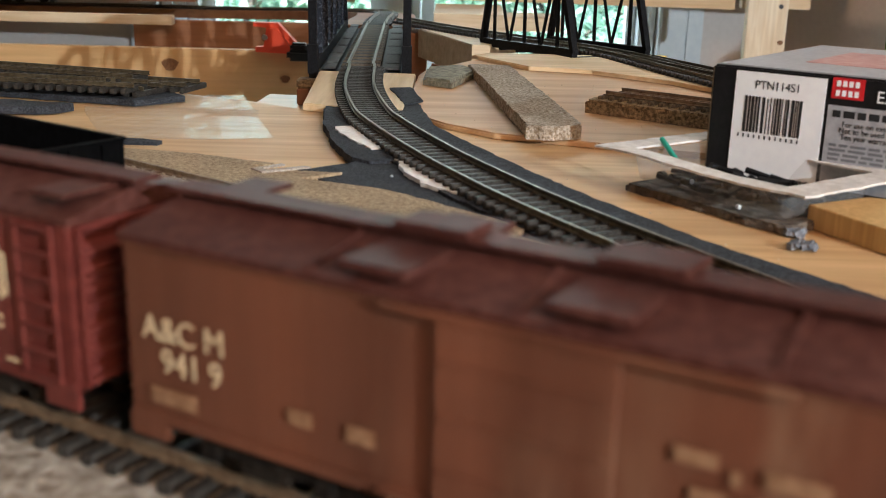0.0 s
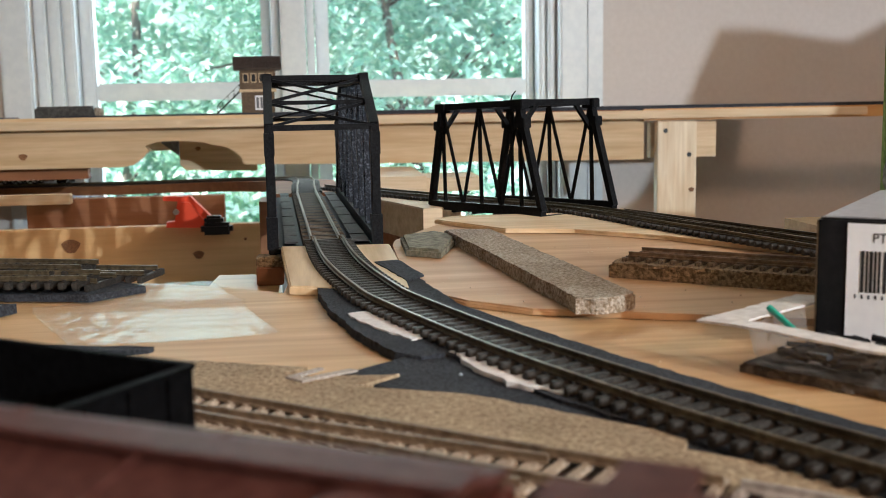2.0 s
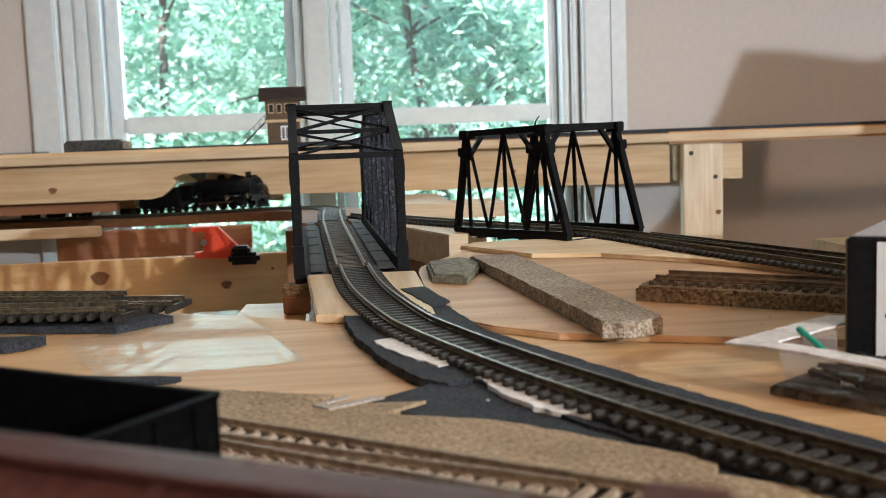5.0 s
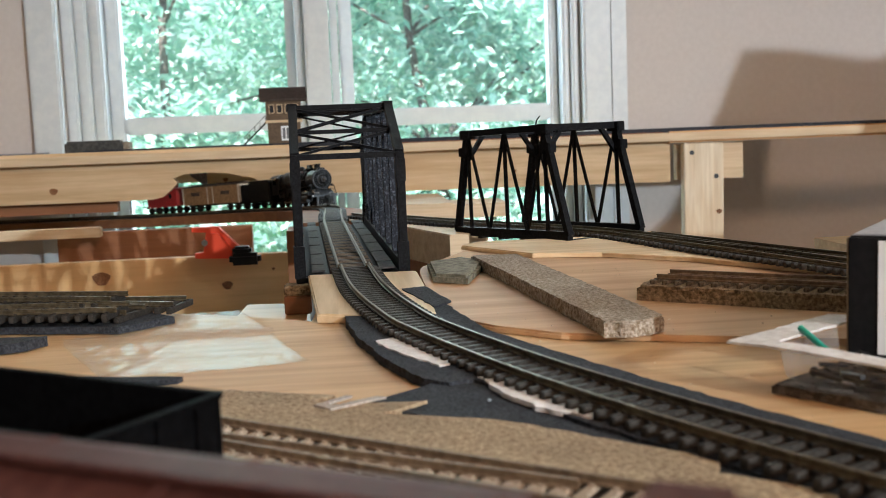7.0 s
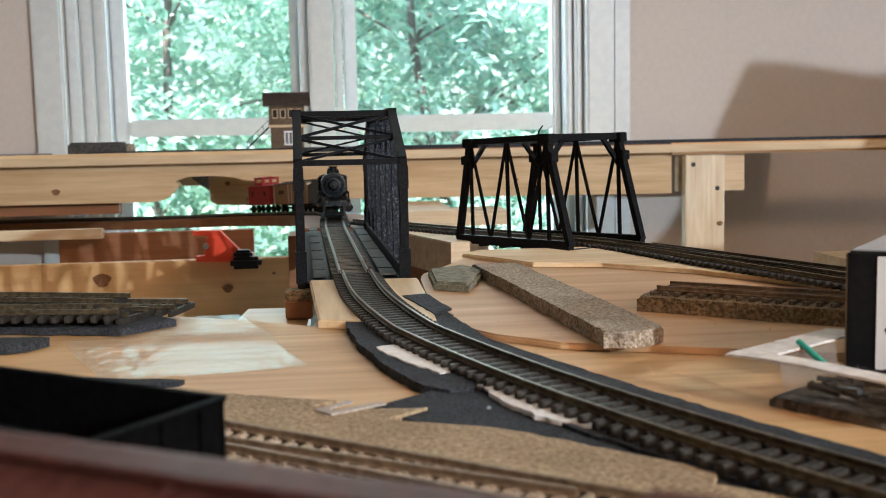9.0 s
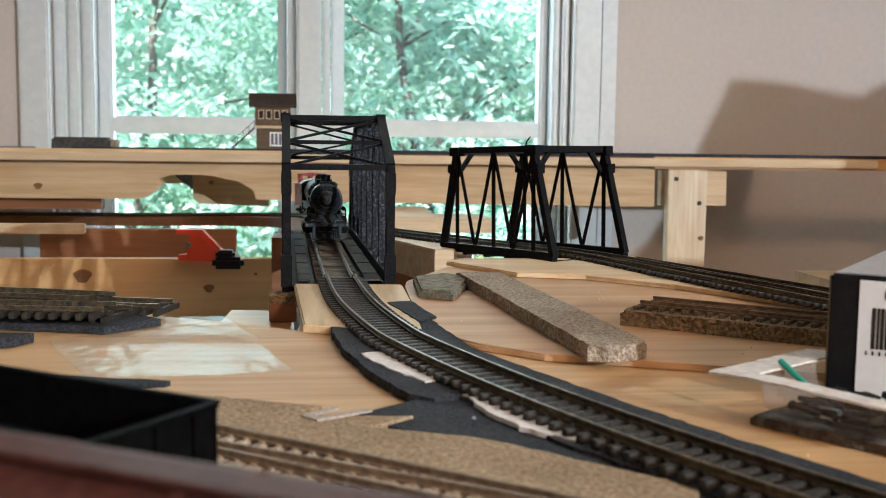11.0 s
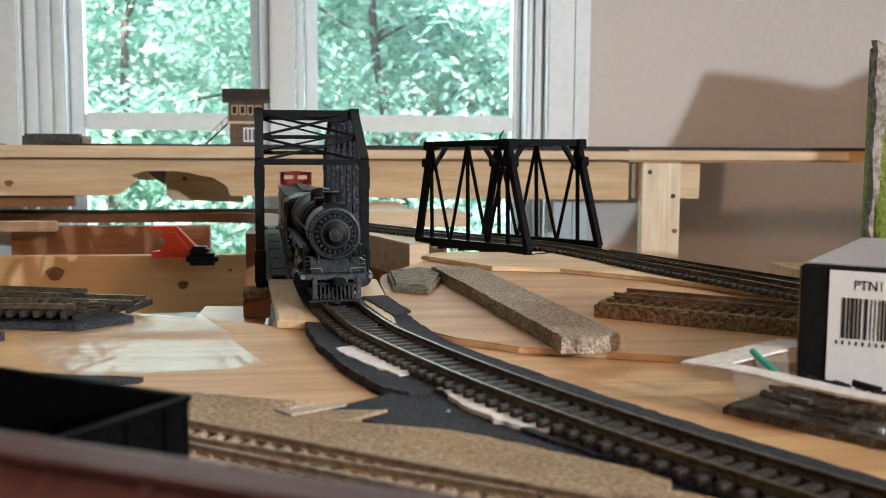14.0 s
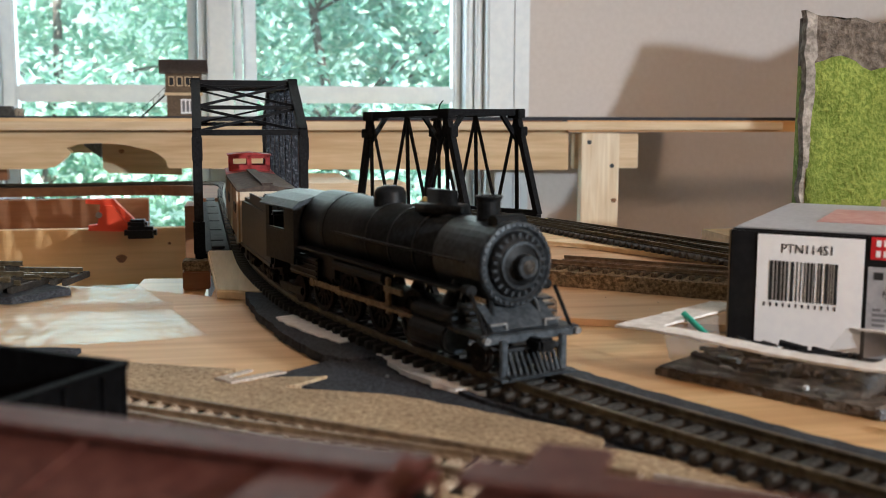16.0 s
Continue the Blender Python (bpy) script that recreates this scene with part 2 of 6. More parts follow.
def leaf_look():
    m = M["leaf"]
    n, l = m.node_tree.nodes, m.node_tree.links
    g = n.new("ShaderNodeNewGeometry")
    # Greens paled to mint: the glare of daylight is put into them.
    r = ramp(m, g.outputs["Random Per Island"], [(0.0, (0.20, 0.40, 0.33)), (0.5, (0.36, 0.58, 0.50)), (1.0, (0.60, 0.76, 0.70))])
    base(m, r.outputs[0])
    b = n["Principled BSDF"]
    t = n.new("ShaderNodeBsdfTranslucent")
    l.new(r.outputs[0], t.inputs[0])
    x = n.new("ShaderNodeMixShader")
    x.inputs[0].default_value = 0.55
    l.new(b.outputs[0], x.inputs[1])
    l.new(t.outputs[0], x.inputs[2])
    l.new(x.outputs[0], n["Material Output"].inputs[0])


def clear_look(name, tint, rough, alpha, bumpy=0.0):
    """Thin clear film: mostly see-through, with a gloss."""
    m = mat(name, tint, rough)
    n, l = m.node_tree.nodes, m.node_tree.links
    b = n["Principled BSDF"]
    b.inputs["Specular IOR Level"].default_value = 0.9
    t = n.new("ShaderNodeBsdfTransparent")
    x = n.new("ShaderNodeMixShader")
    x.inputs[0].default_value = alpha
    l.new(t.outputs[0], x.inputs[1])
    l.new(b.outputs[0], x.inputs[2])
    l.new(x.outputs[0], n["Material Output"].inputs[0])
    if bumpy:
        w = noise_node(m, 45.0, 3)
        bump(m, w.outputs[0], 1.0, bumpy)
    return m


def backdrop_glow():
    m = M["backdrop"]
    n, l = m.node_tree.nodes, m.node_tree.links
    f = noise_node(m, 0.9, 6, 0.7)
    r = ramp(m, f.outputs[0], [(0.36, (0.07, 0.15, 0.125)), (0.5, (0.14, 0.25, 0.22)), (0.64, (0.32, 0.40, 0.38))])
    # Sheet gives off light itself, in place of daylight on far leaves.
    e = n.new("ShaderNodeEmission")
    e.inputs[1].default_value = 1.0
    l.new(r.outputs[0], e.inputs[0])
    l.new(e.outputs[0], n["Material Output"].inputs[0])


def boxcar_smears():
    """Pale dried-paint smears running down the brown boxcar."""
    m = M["car_brown"]
    old = m.node_tree.nodes["Principled BSDF"].inputs["Base Color"].links[0].from_socket
    a = noise_node(m, 70.0, 4, 0.6, (1.0, 1.0, 0.22), (0, 0.22, 0))
    b = noise_node(m, 22.0, 2, 0.5)
    r = ramp(m, a.outputs[0], [(0.50, (0, 0, 0)), (0.72, (0.75, 0.75, 0.75))])
    q = ramp(m, b.outputs[0], [(0.42, (0, 0, 0)), (0.60, (1, 1, 1))])
    base(m, mix(m, mix(m, 1.0, r.outputs[0], q.outputs[0], "MULTIPLY"), old, (0.30, 0.17, 0.10)))


boxcar_smears()
leaf_look()
backdrop_glow()
M["glass"] = clear_look("window_glass", (0.8, 0.85, 0.85), 0.02, 0.05)
M["blister"] = clear_look("blister_plastic", (0.55, 0.52, 0.50), 0.06, 0.20, 0.0008)
M["film"] = clear_look("film_plastic", (0.46, 0.44, 0.42), 0.3, 0.05)


def film_gloss():
    m = M["film"]
    n, l = m.node_tree.nodes, m.node_tree.links
    out = n["Material Output"]
    under = out.inputs[0].links[0].from_socket
    f = n.new("ShaderNodeFresnel")
    f.inputs["IOR"].default_value = 1.4
    g = n.new("ShaderNodeBsdfGlossy")
    g.inputs["Roughness"].default_value = 0.03
    # Cyan of the reflected window light is put into the gloss colour.
    g.inputs["Color"].default_value = (0.72, 0.94, 1.0, 1)
    x = n.new("ShaderNodeMixShader")
    k = n.new("ShaderNodeMath")
    k.operation = "MULTIPLY"
    k.inputs[1].default_value = 0.08
    l.new(f.outputs[0], k.inputs[0])
    w = noise_node(m, 75.0, 3, 0.55, (1.0, 0.5, 1.0), (0, 0, 0.6))
    b = n.new("ShaderNodeBump")
    b.inputs["Strength"].default_value = 0.6
    b.inputs["Distance"].default_value = 0.0055
    l.new(w.outputs[0], b.inputs["Height"])
    l.new(b.outputs[0], g.inputs["Normal"])
    l.new(k.outputs[0], x.inputs[0])
    l.new(under, x.inputs[1])
    l.new(g.outputs[0], x.inputs[2])
    l.new(x.outputs[0], out.inputs[0])


film_gloss()


# ---- mesh helpers ----
def link_mesh(name, bm, material, parent=None, smooth=False):
    me = bpy.data.meshes.new(name)
    bm.to_mesh(me)
    bm.free()
    for m in material if isinstance(material, (list, tuple)) else (material,):
        me.materials.append(m)
    if smooth:
        me.shade_smooth()
    ob = new(name, me)
    if parent is not None:
        ob.parent = parent
    return ob


def part(name, bm, material, parent, label="", smooth=False):
    ob = link_mesh(name, bm, material, parent, smooth)
    return tagged(ob, label) if label else ob


def structure(name, bm, material, label, category):
    return tagged(link_mesh(name, bm, material), label, category, "", "structure")


def thing(name, label, category, group="", m=None):
    ob = new(name)
    ob.empty_display_size = 0.01
    if m is not None:
        ob.matrix_world = m
    return tagged(ob, label, category, group)


def box(bm, c, s, m=None, mi=0, bevel=0.0):
    r = bmesh.ops.create_cube(bm, size=1.0, matrix=(m or Matrix()) @ Matrix.LocRotScale(c, None, s))
    fs = {f for v in r["verts"] for f in v.link_faces}
    for f in fs:
        f.material_index = mi
    if bevel:
        es = {e for v in r["verts"] for e in v.link_edges}
        bmesh.ops.bevel(bm, geom=list(es), offset=bevel, segments=2, affect="EDGES", clamp_overlap=True)
    return bm


def B(c, s, m=None, bevel=0.0):
    return box(bmesh.new(), c, s, m, 0, bevel)


def beam(bm, p, q, w, h, up=(0, 0, 1), mi=0):
    """A square bar from p to q: w across, h along up."""
    p, q = Vector(p), Vector(q)
    x = (q - p)
    length = x.length
    x.normalize()
    y = Vector(up).cross(x)
    if y.length < 1e-6:
        y = Vector((0, 1, 0))
    y.normalize()
    z = x.cross(y)
    m = Matrix((x, y, z)).transposed().to_4x4()
    m.translation = (p + q) / 2
    return box(bm, (0, 0, 0), (length, w, h), m, mi)


def rod(bm, p, q, r, seg=10, r2=None):
    p, q = Vector(p), Vector(q)
    d = q - p
    m = Matrix.Translation((p + q) / 2) @ d.to_track_quat("Z", "Y").to_matrix().to_4x4()
    bmesh.ops.create_cone(bm, cap_ends=True, segments=seg, radius1=r, radius2=r if r2 is None else r2, depth=d.length, matrix=m)
    return bm


def prism(bm, poly, z0, z1, m=None, bevel=0.0):
    """A flat slab with that outline, counter-clockwise or not."""
    m = m or Matrix()
    v0 = [bm.verts.new(m @ Vector((x, y, z0))) for x, y in poly]
    v1 = [bm.verts.new(m @ Vector((x, y, z1))) for x, y in poly]
    n = len(poly)
    top = bm.faces.new(v1)
    bm.faces.new(v0[::-1])
    for i in range(n):
        bm.faces.new((v0[i], v0[(i + 1) % n], v1[(i + 1) % n], v1[i]))
    if bevel:
        bmesh.ops.bevel(bm, geom=list(top.edges), offset=bevel, segments=2, affect="EDGES", clamp_overlap=True)
    bmesh.ops.recalc_face_normals(bm, faces=bm.faces[:])
    return bm


def ragged(poly, step=0.006, amp=0.0012, seed=1):
    """The outline with its edges torn a little."""
    rnd = random.Random(seed)
    out = []
    for i, (x, y) in enumerate(poly):
        x2, y2 = poly[(i + 1) % len(poly)]
        d = math.hypot(x2 - x, y2 - y)
        k = max(1, int(d / step))
        for j in range(k):
            f = j / k
            out.append((x + (x2 - x) * f + rnd.uniform(-amp, amp), y + (y2 - y) * f + rnd.uniform(-amp, amp)))
    return out


def sweep(bm, pts, prof, mi=0):
    """Draws a closed outline of (offset to the right, height) along a path that lies flat or nearly so."""
    rings = []
    for i, p in enumerate(pts):
        a, b = Vector(pts[max(i - 1, 0)]), Vector(pts[min(i + 1, len(pts) - 1)])
        t = b - a
        r = Vector((t.y, -t.x, 0)).normalized()
        rings.append([bm.verts.new(Vector(p) + r * u + Vector((0, 0, w))) for u, w in prof])
    n = len(prof)
    for a, b in zip(rings, rings[1:]):
        for i in range(n):
            f = bm.faces.new((a[i], a[(i + 1) % n], b[(i + 1) % n], b[i]))
            f.material_index = mi
    bm.faces.new(rings[0])
    bm.faces.new(rings[-1][::-1])
    bmesh.ops.recalc_face_normals(bm, faces=bm.faces[:])
    return bm


def lathe(bm, prof, m=None, seg=28):
    """Turns an outline of (along x, radius) round the x axis."""
    m = m or Matrix()
    rings = []
    for x, r in prof:
        rings.append([bm.verts.new(m @ Vector((x, r * math.cos(2 * math.pi * k / seg), r * math.sin(2 * math.pi * k / seg)))) for k in range(seg)])
    for a, b in zip(rings, rings[1:]):
        for i in range(seg):
            bm.faces.new((a[i], a[(i + 1) % seg], b[(i + 1) % seg], b[i]))
    bm.faces.new(rings[0][::-1])
    bm.faces.new(rings[-1])
    bmesh.ops.recalc_face_normals(bm, faces=bm.faces[:])
    return bm


def lettering(name, text, size, m, material, parent, depth=0.00015, wide=1.0):
    cu = bpy.data.curves.new(name, "FONT")
    cu.body, cu.size, cu.extrude, cu.align_x, cu.align_y = text, size, depth, "CENTER", "CENTER"
    tmp = bpy.data.objects.new(name, cu)
    scene.collection.objects.link(tmp)
    me = bpy.data.meshes.new_from_object(tmp.evaluated_get(bpy.context.evaluated_depsgraph_get()))
    bpy.data.objects.remove(tmp)
    me.transform(m @ Matrix.Diagonal((wide, 1, 1, 1)))
    me.materials.clear()
    me.materials.append(material)
    ob = new(name, me)
    ob.parent = parent
    return ob


def smooth_path(ctrl, step=0.004):
    """An even polyline through the control points (Catmull-Rom)."""
    pts = [Vector(p) for p in ctrl]
    pts = [pts[0] * 2 - pts[1]] + pts + [pts[-1] * 2 - pts[-2]]
    raw = []
    for i in range(1, len(pts) - 2):
        a, b, c, d = pts[i - 1:i + 3]
        for k in range(24):
            u = k / 24
            raw.append(0.5 * (2 * b + (c - a) * u + (2 * a - 5 * b + 4 * c - d) * u * u + (3 * b - a - 3 * c + d) * u ** 3))
    raw.append(pts[-2])
    s = [0.0]
    for a, b in zip(raw, raw[1:]):
        s.append(s[-1] + (b - a).length)
    n = max(2, int(s[-1] / step))
    xs = [np.interp(np.linspace(0, s[-1], n + 1), s, [p[k] for p in raw]) for k in range(3)]
    return [Vector(p) for p in zip(*xs)]


def flat_dir(a):
    return Vector((math.cos(radians(a)), math.sin(radians(a)), 0))


# ---- room ----
def outline_wall(name, xs, zs, y0, y1, hole, material, label):
    """A wall across the room with one opening through it."""
    bm = bmesh.new()
    (x0, x1), (z0, z1), (a, b, c, d) = xs, zs, hole
    yc, t = (y0 + y1) / 2, y1 - y0
    box(bm, ((x0 + a) / 2, yc, (z0 + z1) / 2), (a - x0, t, z1 - z0))
    box(bm, ((b + x1) / 2, yc, (z0 + z1) / 2), (x1 - b, t, z1 - z0))
    box(bm, ((a + b) / 2, yc, (z0 + c) / 2), (b - a, t, c - z0))
    box(bm, ((a + b) / 2, yc, (d + z1) / 2), (b - a, t, z1 - d))
    return structure(name, bm, material, label, "wall")


def room():
    outline_wall("wall_north", (-1.8, 2.4), (-1.0, 1.45), 2.2, 2.34, (-0.577, 0.416, -0.42, 1.05), M["wall"], "beige painted plaster wall with a wide window")
    # Other three walls are unseen, added dark so they bounce less light.
    M["panel"] = wood("hidden_wall_wood", (0.23, 0.195, 0.165), (0.16, 0.13, 0.105), 2, 30)
    structure("wall_south", B((0.3, -2.55, 0.225), (4.2, 0.1, 2.45)), M["panel"], "unseen plain brown wall, kept dark to cut bounced light", "wall")
    structure("wall_west", B((-1.85, -0.13, 0.225), (0.1, 4.94, 2.45)), M["panel"], "unseen plain brown wall, kept dark to cut bounced light", "wall")
    structure("wall_east", B((2.45, -0.13, 0.225), (0.1, 4.94, 2.45)), M["panel"], "unseen plain brown wall, kept dark to cut bounced light", "wall")
    structure("floor", B((0.3, -0.13, -1.05), (4.4, 4.94, 0.1)), M["floor"], "brown boarded floor", "floor")
    structure("ceiling", B((0.3, -0.13, 1.5), (4.4, 4.94, 0.1)), M["ceiling"], "white painted ceiling", "ceiling")


def window():
    w = tagged(thing("window_1", "white framed twin window with a low rail across each sash", "window"), kind="structure")

    def bar(name, x0, x1, z0, z1, y0, y1, bev=0.004):
        part(name, B(((x0 + x1) / 2, (y0 + y1) / 2, (z0 + z1) / 2), (x1 - x0, y1 - y0, z1 - z0), None, bev), M["trim"], w)
    bar("casing", -0.632, -0.577, -0.50, 1.13, 2.178, 2.199)
    bar("casing", 0.416, 0.468, -0.50, 1.13, 2.178, 2.199)
    bar("casing", 0.470, 0.505, -0.50, 1.13, 2.186, 2.199)
    bar("casing", -0.576, 0.415, 1.052, 1.13, 2.178, 2.199)
    bar("window_sill", -0.66, 0.53, -0.45, -0.42, 2.14, 2.199)
    for x in (-0.575, -0.552, -0.529):
        k = (x + 0.575) / 0.023
        bar("jamb", x, x + 0.022, -0.418, 1.048, 2.205 + 0.012 * k, 2.335)
    for x in (0.414, 0.398):
        k = (0.414 - x) / 0.016
        bar("jamb", x - 0.015, x, -0.418, 1.048, 2.205 + 0.014 * k, 2.335)
    bar("mullion", -0.122, -0.075, -0.418, 1.048, 2.185, 2.335)
    bar("mullion", -0.140, -0.124, -0.418, 1.048, 2.215, 2.335)
    bar("mullion", -0.073, -0.058, -0.418, 1.048, 2.205, 2.335)
    for a, b in ((-0.505, -0.143), (-0.056, 0.382)):
        wl = 0.026
        bar("sash_stile", a, a + wl, -0.416, 1.046, 2.262, 2.30)
        bar("sash_stile", b - 0.018, b, -0.416, 1.046, 2.262, 2.30)
        bar("sash_rail", a + wl + 0.001, b - 0.019, 0.103, 0.137, 2.258, 2.30)
        bar("sash_rail", a + wl + 0.001, b - 0.019, -0.416, -0.36, 2.262, 2.30)
        bar("sash_rail", a + wl + 0.001, b - 0.019, 0.99, 1.046, 2.262, 2.30)
        for z0, z1 in ((-0.359, 0.102), (0.138, 0.989)):
            p = part("pane", B(((a + b) / 2, 2.285, (z0 + z1) / 2), (b - a - 0.05, 0.004, z1 - z0)), M["glass"], w)
            p.visible_shadow = False


def tree(x, y, h, spread, seed, low=0.0):
    rnd = random.Random(seed)
    t = thing("tree", "broad leafy garden tree, daylight glare in its pale leaves", "tree", "trees outside the window", pose(x, y, -1.6))
    tips = []
    bm = bmesh.new()
    p = Vector((0, 0, 0))
    r = 0.05
    for k in range(5):
        q = p + Vector((rnd.uniform(-.12, .12), rnd.uniform(-.12, .12), h / 6))
        rod(bm, p, q, r, 9, r * 0.8)
        p, r = q, r * 0.8
        if k:
            for j in range(4):
                a = rnd.uniform(0, 6.28)
                d = Vector((math.cos(a), math.sin(a), rnd.uniform(0.1, 0.7))) * spread * rnd.uniform(0.5, 1.0)
                mid = p + d * 0.5 + Vector((0, 0, 0.05))
                rod(bm, p, mid, r * 0.45, 6, r * 0.3)
                rod(bm, mid, p + d, r * 0.3, 6, 0.006)
                tips += [mid, p + d, p + d * 0.75]
    part("trunk", bm, M["bark"], t)
    verts, faces = [], []
    for k in range(150):
        c = rnd.choice(tips) + Vector((rnd.gauss(0, .28), rnd.gauss(0, .28), rnd.gauss(0, .26)))
        if c.z < low:
            c.z = low + rnd.uniform(0, h * 0.4)
        for j in range(85):
            o = c + Vector((rnd.gauss(0, .11), rnd.gauss(0, .11), rnd.gauss(0, .075)))
            s = rnd.uniform(0.022, 0.056)
            m = Euler((rnd.uniform(-.9, .9), rnd.uniform(-.9, .9), rnd.uniform(0, 6.28))).to_matrix()
            i = len(verts)
            for u, v, w in ((-.9, 0, 0), (0, -.42, .1), (1.0, 0, -.05), (0, .42, .1)):
                verts.append(o + m @ Vector((u * s, v * s, w * s)))
            faces += [(i, i + 1, i + 2), (i, i + 2, i + 3)]
    me = bpy.data.meshes.new("crown")
    me.from_pydata(verts, [], faces)
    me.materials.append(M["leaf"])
    ob = new("crown", me)
    ob.parent = t


def outside():
    structure("ground", B((0, 40, -1.66), (160, 75, 0.1)), M["lawn"], "green lawn outside the window", "ground")
    structure("backdrop", B((0, 16, 3.0), (44, 0.1, 16)), M["backdrop"], "glowing backdrop of leafy distance outside the window", "backdrop")
    for i, (x, y, h, s, low) in enumerate(((-1.15, 5.6, 3.4, 0.95, 0.2), (0.45, 5.2, 3.2, 0.9, 0.2), (-0.2, 7.0, 4.0, 1.1, 0.4), (1.5, 6.6, 4.0, 1.1, 0.4), (-2.4, 7.4, 4.2, 1.2, 0.3))):
        tree(x, y, h, s, 11 + i, low)


# ---- tables and boards ----
def slab(name, poly, z0, z1, material, label, category, bevel=0.0, group=""):
    return tagged(link_mesh(name, prism(bmesh.new(), poly, z0, z1, None, bevel), material), label, category, group)


def tables():
    structure("layout_table", prism(bmesh.new(), [(-1.1, -0.35), (1.75, -0.35), (1.75, 0.88), (0.285, 0.88), (0.285, 0.60), (0.14, 0.66), (-0.006, 0.765), (-0.075, 0.765), (-0.082, 0.637), (-0.115, 0.662), (-0.158, 0.684), (-0.26, 0.722), (-1.1, 0.95)], -0.019, 0.0), M["table"], "light plywood layout table top", "table top")
    slab("side_sheet", [(-0.016, 0.800), (-0.0185, 0.775), (-0.0195, 0.73), (-0.0195, 0.68), (-0.0170, 0.635), (-0.0105, 0.600), (0.0, 0.582), (0.025, 0.557), (0.10, 0.527), (0.25, 0.462), (0.45, 0.40), (0.45, 0.575), (0.283, 0.60), (0.25, 0.68), (0.205, 0.80), (0.165, 0.935), (0.10, 0.93), (0.02, 0.878)], 0.0004, 0.0032, M["sheet"], "thin reddish plywood sheet with a curved edge", "plywood sheet", 0.001)
    slab("pine_offcut", [(0.020, 0.884), (0.035, 0.905), (0.118, 0.905), (0.175, 0.795), (0.24, 0.66), (0.215, 0.645), (0.150, 0.755), (0.104, 0.802), (0.060, 0.815)], 0.0036, 0.0065, M["offcut"], "pale pine offcut lying on the plywood", "wood offcut", 0.0008)
    slab("pine_block", [(-0.0875, 0.777), (-0.0205, 0.772), (-0.021, 0.70), (-0.022, 0.615), (-0.040, 0.612), (-0.079, 0.630)], 0.0004, 0.0046, M["pine_y"], "pale pine packing board under the track", "packing board", 0.0008)
    # legs of the table, out of sight below
    for x, y in ((-0.9, -0.25), (1.5, -0.25), (1.5, 0.5), (-0.9, 0.6)):
        tagged(link_mesh("table_leg", B((x, y, -0.51), (0.06, 0.06, 0.978)), M["pine_z"]), "square pine leg under the layout table", "table leg", "table legs")
    slab("cork_sheet", ragged([(-0.36, 0.60), (-0.26, 0.545), (-0.15, 0.497), (-0.106, 0.487), (-0.070, 0.4705), (-0.078, 0.464), (-0.066, 0.458), (-0.040, 0.456), (-0.055, 0.444), (-0.02, 0.428), (0.029, 0.379), (0.0245, 0.3685), (0.062, 0.340), (0.12, 0.293), (0.10, 0.26), (-0.04, 0.325), (-0.30, 0.53)], 0.005, 0.0007, 3), 0.0004, 0.0038, M["cork"], "tan cork sheet with a torn edge", "cork sheet")
    slab("dark_underlay", ragged([(-0.062, 0.461), (-0.050, 0.4705), (-0.036, 0.484), (-0.015, 0.487), (0.03, 0.43), (0.085, 0.36), (0.16, 0.26), (0.12, 0.288), (0.062, 0.336), (0.010, 0.380), (-0.03, 0.43)], 0.006, 0.0006, 4), 0.0003, 0.0027, M["foam"], "dark grey gritty underlay sheet", "underlay")
    slab("roadbed", ragged([(-0.069, 0.664), (-0.064, 0.60), (-0.0605, 0.57), (-0.050, 0.519), (-0.039, 0.486), (-0.030, 0.478), (-0.021, 0.481), (0.000, 0.425), (0.030, 0.372), (0.060, 0.322), (0.10, 0.258), (0.148, 0.19), (0.185, 0.22), (0.13, 0.30), (0.0845, 0.368), (0.069, 0.399), (0.057, 0.4215), (0.036, 0.467), (0.014, 0.522), (-0.004, 0.568), (-0.012, 0.62), (-0.018, 0.672), (-0.030, 0.668)], 0.004, 0.0006, 5), 0.0003, 0.0040, M["foam"], "dark grey foam roadbed under the curved track", "roadbed")
    slab("underlay_scrap", ragged([(-0.034, 0.695), (-0.021, 0.700), (-0.012, 0.645), (-0.022, 0.630)], 0.006, 0.0006, 8), 0.0042, 0.0052, M["foam"], "grey underlay scrap beside the track", "underlay scrap")
    slab("ground_cover", ragged([(-0.45, 0.447), (-0.15, 0.274), (0.30, 0.014), (0.2, -0.2), (-0.5, 0.1)], 0.02, 0.002, 6), 0.0003, 0.0032, M["ground_mix"], "grey and tan ground plaster", "ground plaster")
    # white plaster along the near side of the rails
    for i, q in enumerate(([(-0.0540, 0.556), (-0.0455, 0.560), (-0.0355, 0.531), (-0.0250, 0.5065), (-0.0310, 0.5020), (-0.0440, 0.5265)], [(-0.0197, 0.4815), (-0.0102, 0.4775), (0.0018, 0.4520), (0.0133, 0.4290), (0.0070, 0.4205), (-0.0058, 0.4350), (-0.0140, 0.4540)])):
        slab("plaster_patch", ragged(q, 0.003, 0.0009, 20 + i), 0.0030, 0.0046, M["plaster"], "white plaster smear beside the rails", "plaster patch", 0.0, "plaster along the track")
    slab("plaster_bracket", [(-0.0765, 0.4565), (-0.071, 0.450), (-0.053, 0.461), (-0.056, 0.463), (-0.070, 0.4545), (-0.072, 0.4575), (-0.064, 0.465), (-0.066, 0.4665)], 0.0039, 0.0046, M["tie_grey"], "bent pale plaster strip on the cork", "plaster strip")
